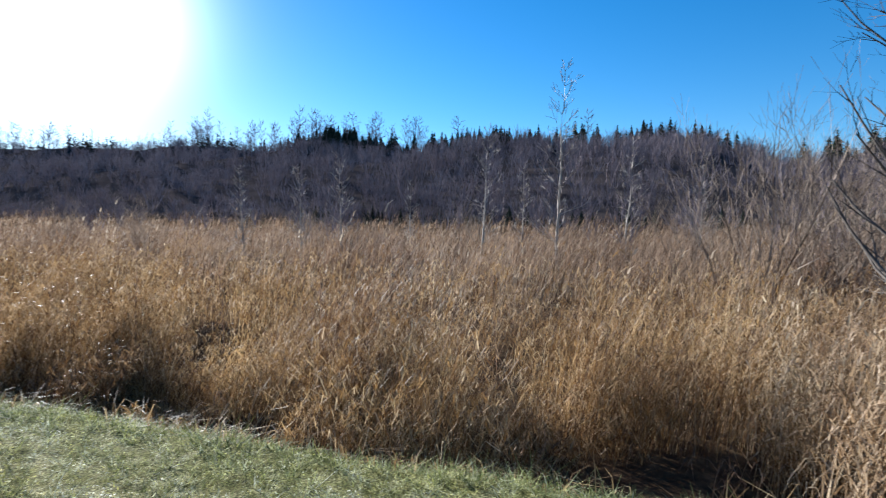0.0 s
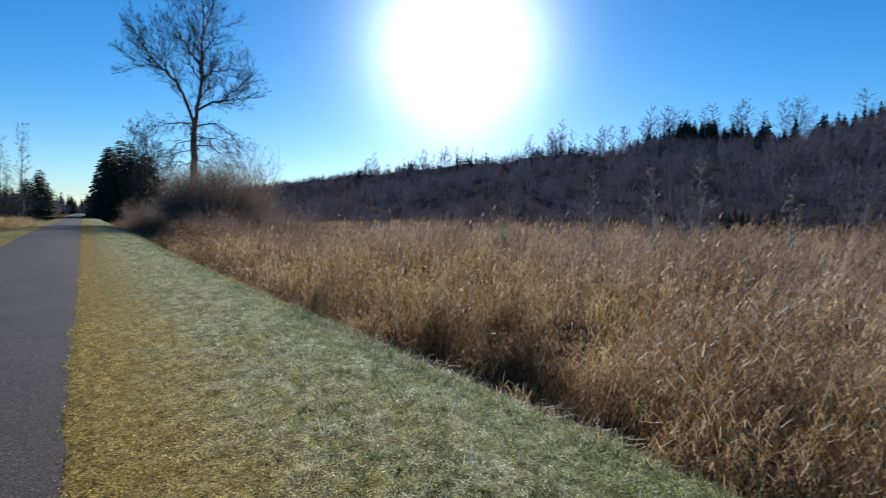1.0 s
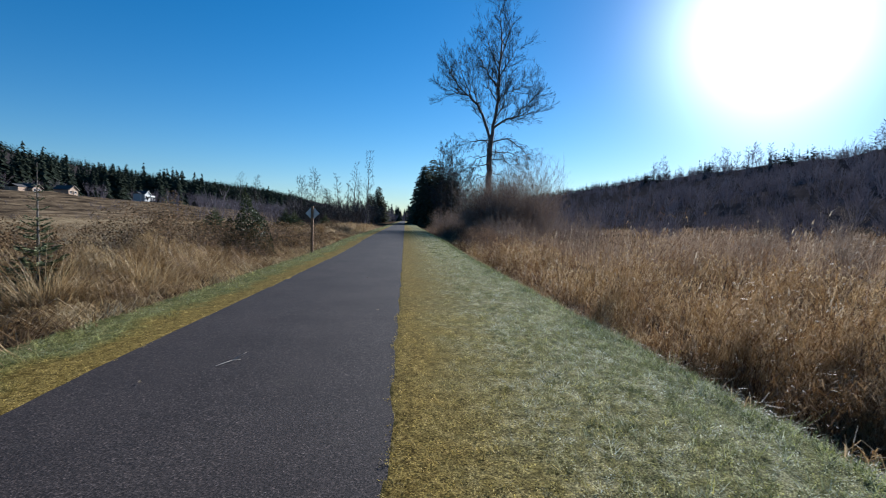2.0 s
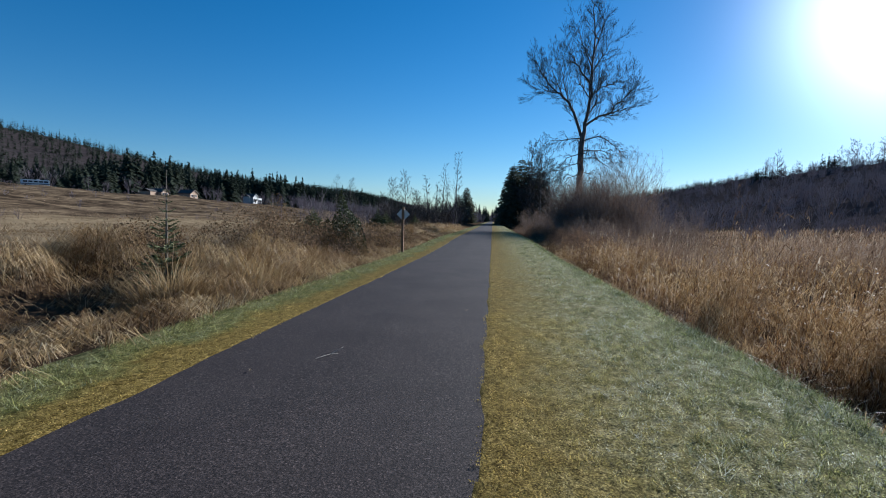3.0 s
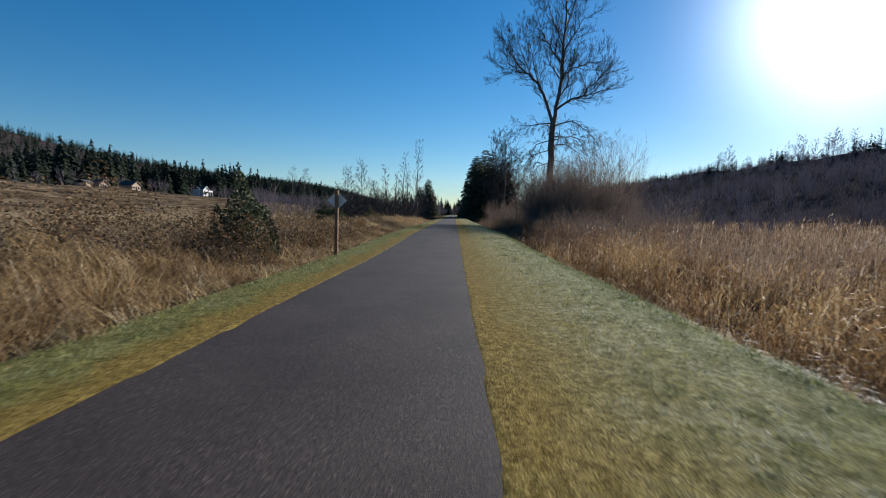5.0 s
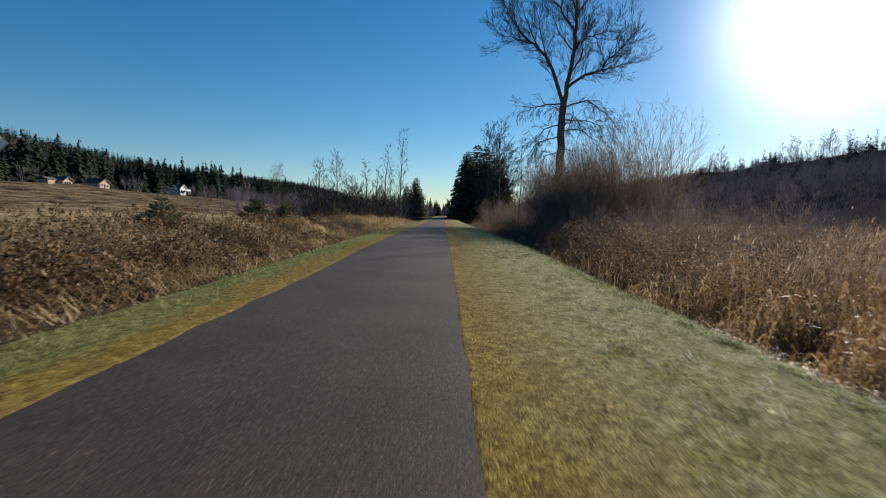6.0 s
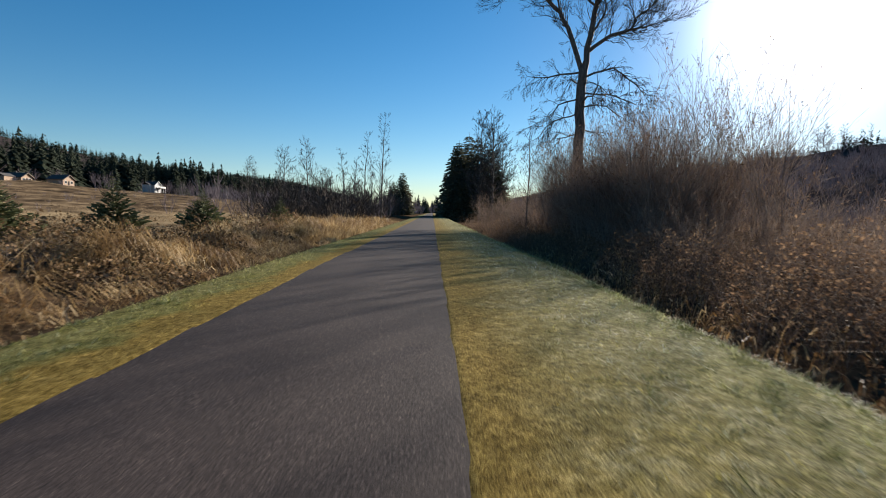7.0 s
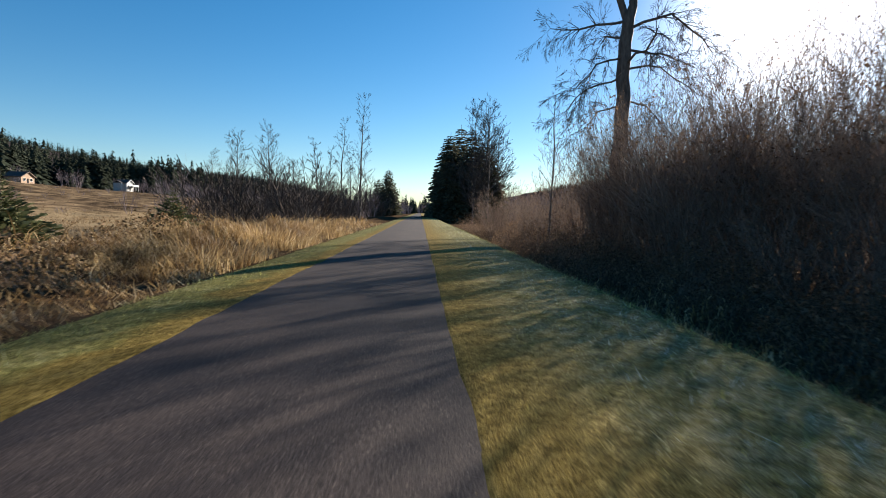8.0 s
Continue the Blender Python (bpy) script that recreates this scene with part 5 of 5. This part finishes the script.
WALL_TAN = plain("tan_siding", (0.24, 0.165, 0.11), (0.3, 0.21, 0.145), 3.0, 0.8)
BROWN_TRIM = plain("brown_trim", (0.09, 0.062, 0.045), (0.14, 0.1, 0.07), 4.0, 0.7)
WALL_WHITE = plain("white_siding", (0.34, 0.34, 0.33), (0.42, 0.42, 0.41), 3.0, 0.75)
ROOFING = plain("roof_shingle", (0.035, 0.032, 0.03), (0.09, 0.08, 0.075), 5.0, 0.9, 0.0, 0.02)
TRIM = plain("white_trim", (0.48, 0.48, 0.46), (0.58, 0.58, 0.56), 4.0, 0.7)
PANE = plain("dark_glass", (0.015, 0.018, 0.02), (0.03, 0.035, 0.04), 2.0, 0.08)
COACH = plain("coach_paint", (0.6, 0.62, 0.62), (0.72, 0.73, 0.72), 2.0, 0.35)
RUBBER = plain("rubber", (0.015, 0.015, 0.015), (0.03, 0.03, 0.03), 9.0, 0.9)


def gable_body(w, d, h, top):
    bm = bmesh.new()
    v = [bm.verts.new((x, y, z)) for y in (-d / 2, d / 2) for x, z in ((-w / 2, -0.6), (w / 2, -0.6), (w / 2, h), (0, h + top), (-w / 2, h))]
    bm.faces.new(v[:5][::-1]), bm.faces.new(v[5:])
    for i in range(5):
        bm.faces.new((v[i], v[(i + 1) % 5], v[5 + (i + 1) % 5], v[5 + i]))
    bmesh.ops.recalc_face_normals(bm, faces=bm.faces)
    return bm


def house(x, y, turn, w, d, h, top, wall, label, deck=False, wing=0.0):
    """A gabled house; its gable end looks to local -y."""
    root = tagged(new("house"), label, "house", "houses on the rise")
    root.matrix_world = pose(x, y, float(land(x, y)), 0, 0, turn)
    part("wall", gable_body(w, d, h, top), wall, root)
    slope, reach = math.atan2(top, w / 2), math.hypot(w / 2, top) + 0.5
    for k in (-1, 1):
        m = Matrix.Rotation(k * slope, 4, "Y")
        part("roof", box(reach, d + 1.2, 0.18, (k * (w / 4 + 0.2), 0, h + top / 2 - 0.02), 0.0, m), ROOFING, root)
        part("barge_board", box(reach, 0.08, 0.28, (k * (w / 4 + 0.2), -d / 2 - 0.65, h + top / 2 - 0.05), 0.0, m), BROWN_TRIM if wall is WALL_TAN else TRIM, root, "brown barge board" if wall is WALL_TAN else "white barge board")
    for wx in (-w * 0.25, w * 0.25):
        win = part("window", box(1.7, 0.1, 1.4, (wx, -d / 2 - 0.02, h * 0.55), 0.02), TRIM, root)
        part("pane", box(1.45, 0.06, 1.15, (wx, -d / 2 - 0.06, h * 0.55)), PANE, win)
    part("door", box(1.0, 0.1, 2.05, (0, -d / 2 - 0.03, 0.5 + 0.55), 0.02), PANE, root)
    part("chimney", box(0.8, 0.8, 1.8, (w * 0.2, d * 0.2, h + top * 0.9), 0.03), ROOFING, root)
    if wing:
        part("wing_wall", box(wing, d * 0.7, h + 0.5, (-w / 2 - wing / 2 + 0.01, 0.8, h / 2 - 0.3)), wall, root)
        for k in (-1, 1):
            part("wing_roof", box(wing + 0.6, d * 0.42, 0.18, (-w / 2 - wing / 2, 0.8 + k * d * 0.19, h + 0.62), 0.0, Matrix.Rotation(-k * 0.42, 4, "X")), ROOFING, root)
    if deck:
        part("deck", box(w * 0.8, 3.0, 0.2, (w * 0.2, -d / 2 - 1.6, 2.6), 0.02), TRIM, root)
        for px in (-0.15, 0.2, 0.55):
            part("deck_post", box(0.18, 0.18, 3.0, (w * px, -d / 2 - 2.9, 1.2)), TRIM, root)
        part("deck_rail", box(w * 0.8, 0.08, 0.9, (w * 0.2, -d / 2 - 3.05, 3.15), 0.02), TRIM, root)
    return root


house(-283.0, -181.0, 184, 8.6, 7.0, 2.8, 2.2, WALL_TAN, "tan gabled house with a dark roof on the rise")
house(-266.0, -188.0, 184, 7.0, 8.0, 2.5, 1.9, WALL_TAN, "low dark-roofed tan house with a long wing", wing=7.0)
house(-378.0, -189.5, 178, 7.0, 7.0, 4.6, 2.2, WALL_WHITE, "white two-storey house with a raised deck", deck=True, wing=2.5)


def motorhome():
    x, y = -210.1, -208.1
    root = tagged(new("motorhome"), "long white motorhome with dark windows parked on the rise", "motorhome")
    root.matrix_world = pose(x, y, float(land(x, y)), 0, 0, -45)
    part("body", box(10.4, 2.5, 2.6, (0, 0, 1.85), 0.18), COACH, root)
    part("stripe", box(10.3, 2.53, 0.3, (0, 0, 1.25)), PANE, root, "dark stripe along the side")
    for k in range(5):
        part("window", box(1.5, 2.54, 0.75, (-3.9 + k * 1.85, 0, 2.3), 0.04), PANE, root, "dark side window")
    part("windscreen", box(0.1, 2.2, 1.2, (5.18, 0, 2.2), 0.04), PANE, root)
    part("roof_unit", box(1.1, 0.8, 0.3, (-1.0, 0, 3.28), 0.06), COACH, root)
    for wx in (-3.0, -2.0, 3.4):
        for wy in (-1.1, 1.1):
            bm = bmesh.new()
            bmesh.ops.create_cone(bm, segments=18, radius1=0.48, radius2=0.48, depth=0.3, cap_ends=True, matrix=pose(wx, wy, 0.48, 90, 0, 0))
            part("wheel", bm, RUBBER, root)
    return root


motorhome()


def fallen_leaf(x, y, turn):
    """A small curled leaf: a bowed, pointed blade with a stalk."""
    bm = bmesh.new()
    rows = []
    for i in range(6):
        u = i / 5
        half, z = 0.021 * math.sin(math.pi * (0.08 + 0.9 * u)), 0.006 + 0.016 * (2 * u - 1) ** 2
        rows.append([bm.verts.new((0.075 * (u - 0.5), k * half, z + abs(k) * 0.006)) for k in (-1, 0, 1)])
    for a, b in zip(rows[:-1], rows[1:]):
        for k in (0, 1):
            bm.faces.new((a[k], a[k + 1], b[k + 1], b[k]))
    leaf = tagged(new("fallen_leaf"), "small pale dry leaf lying on the asphalt", "leaf", "leaves on the trail")
    leaf.matrix_world = pose(x, y, 0.02 + float(rise(x)), 0, 0, turn) @ Matrix.Scale(0.65, 4)
    part("blade", bm, PLUME, leaf)
    mesh_np("stalk", *tubes([(-0.037, 0, 0.02, -0.06, 0.004, 0.006, 0.0012, 0.0008)], 5), PALE_TWIG, leaf)
    return leaf


for x, y, turn in ((-5.16, -2.48, 30), (-14.2, -1.1, 100), (-23.0, -2.7, 200), (-9.1, -0.55, 310)):
    fallen_leaf(x, y, turn)
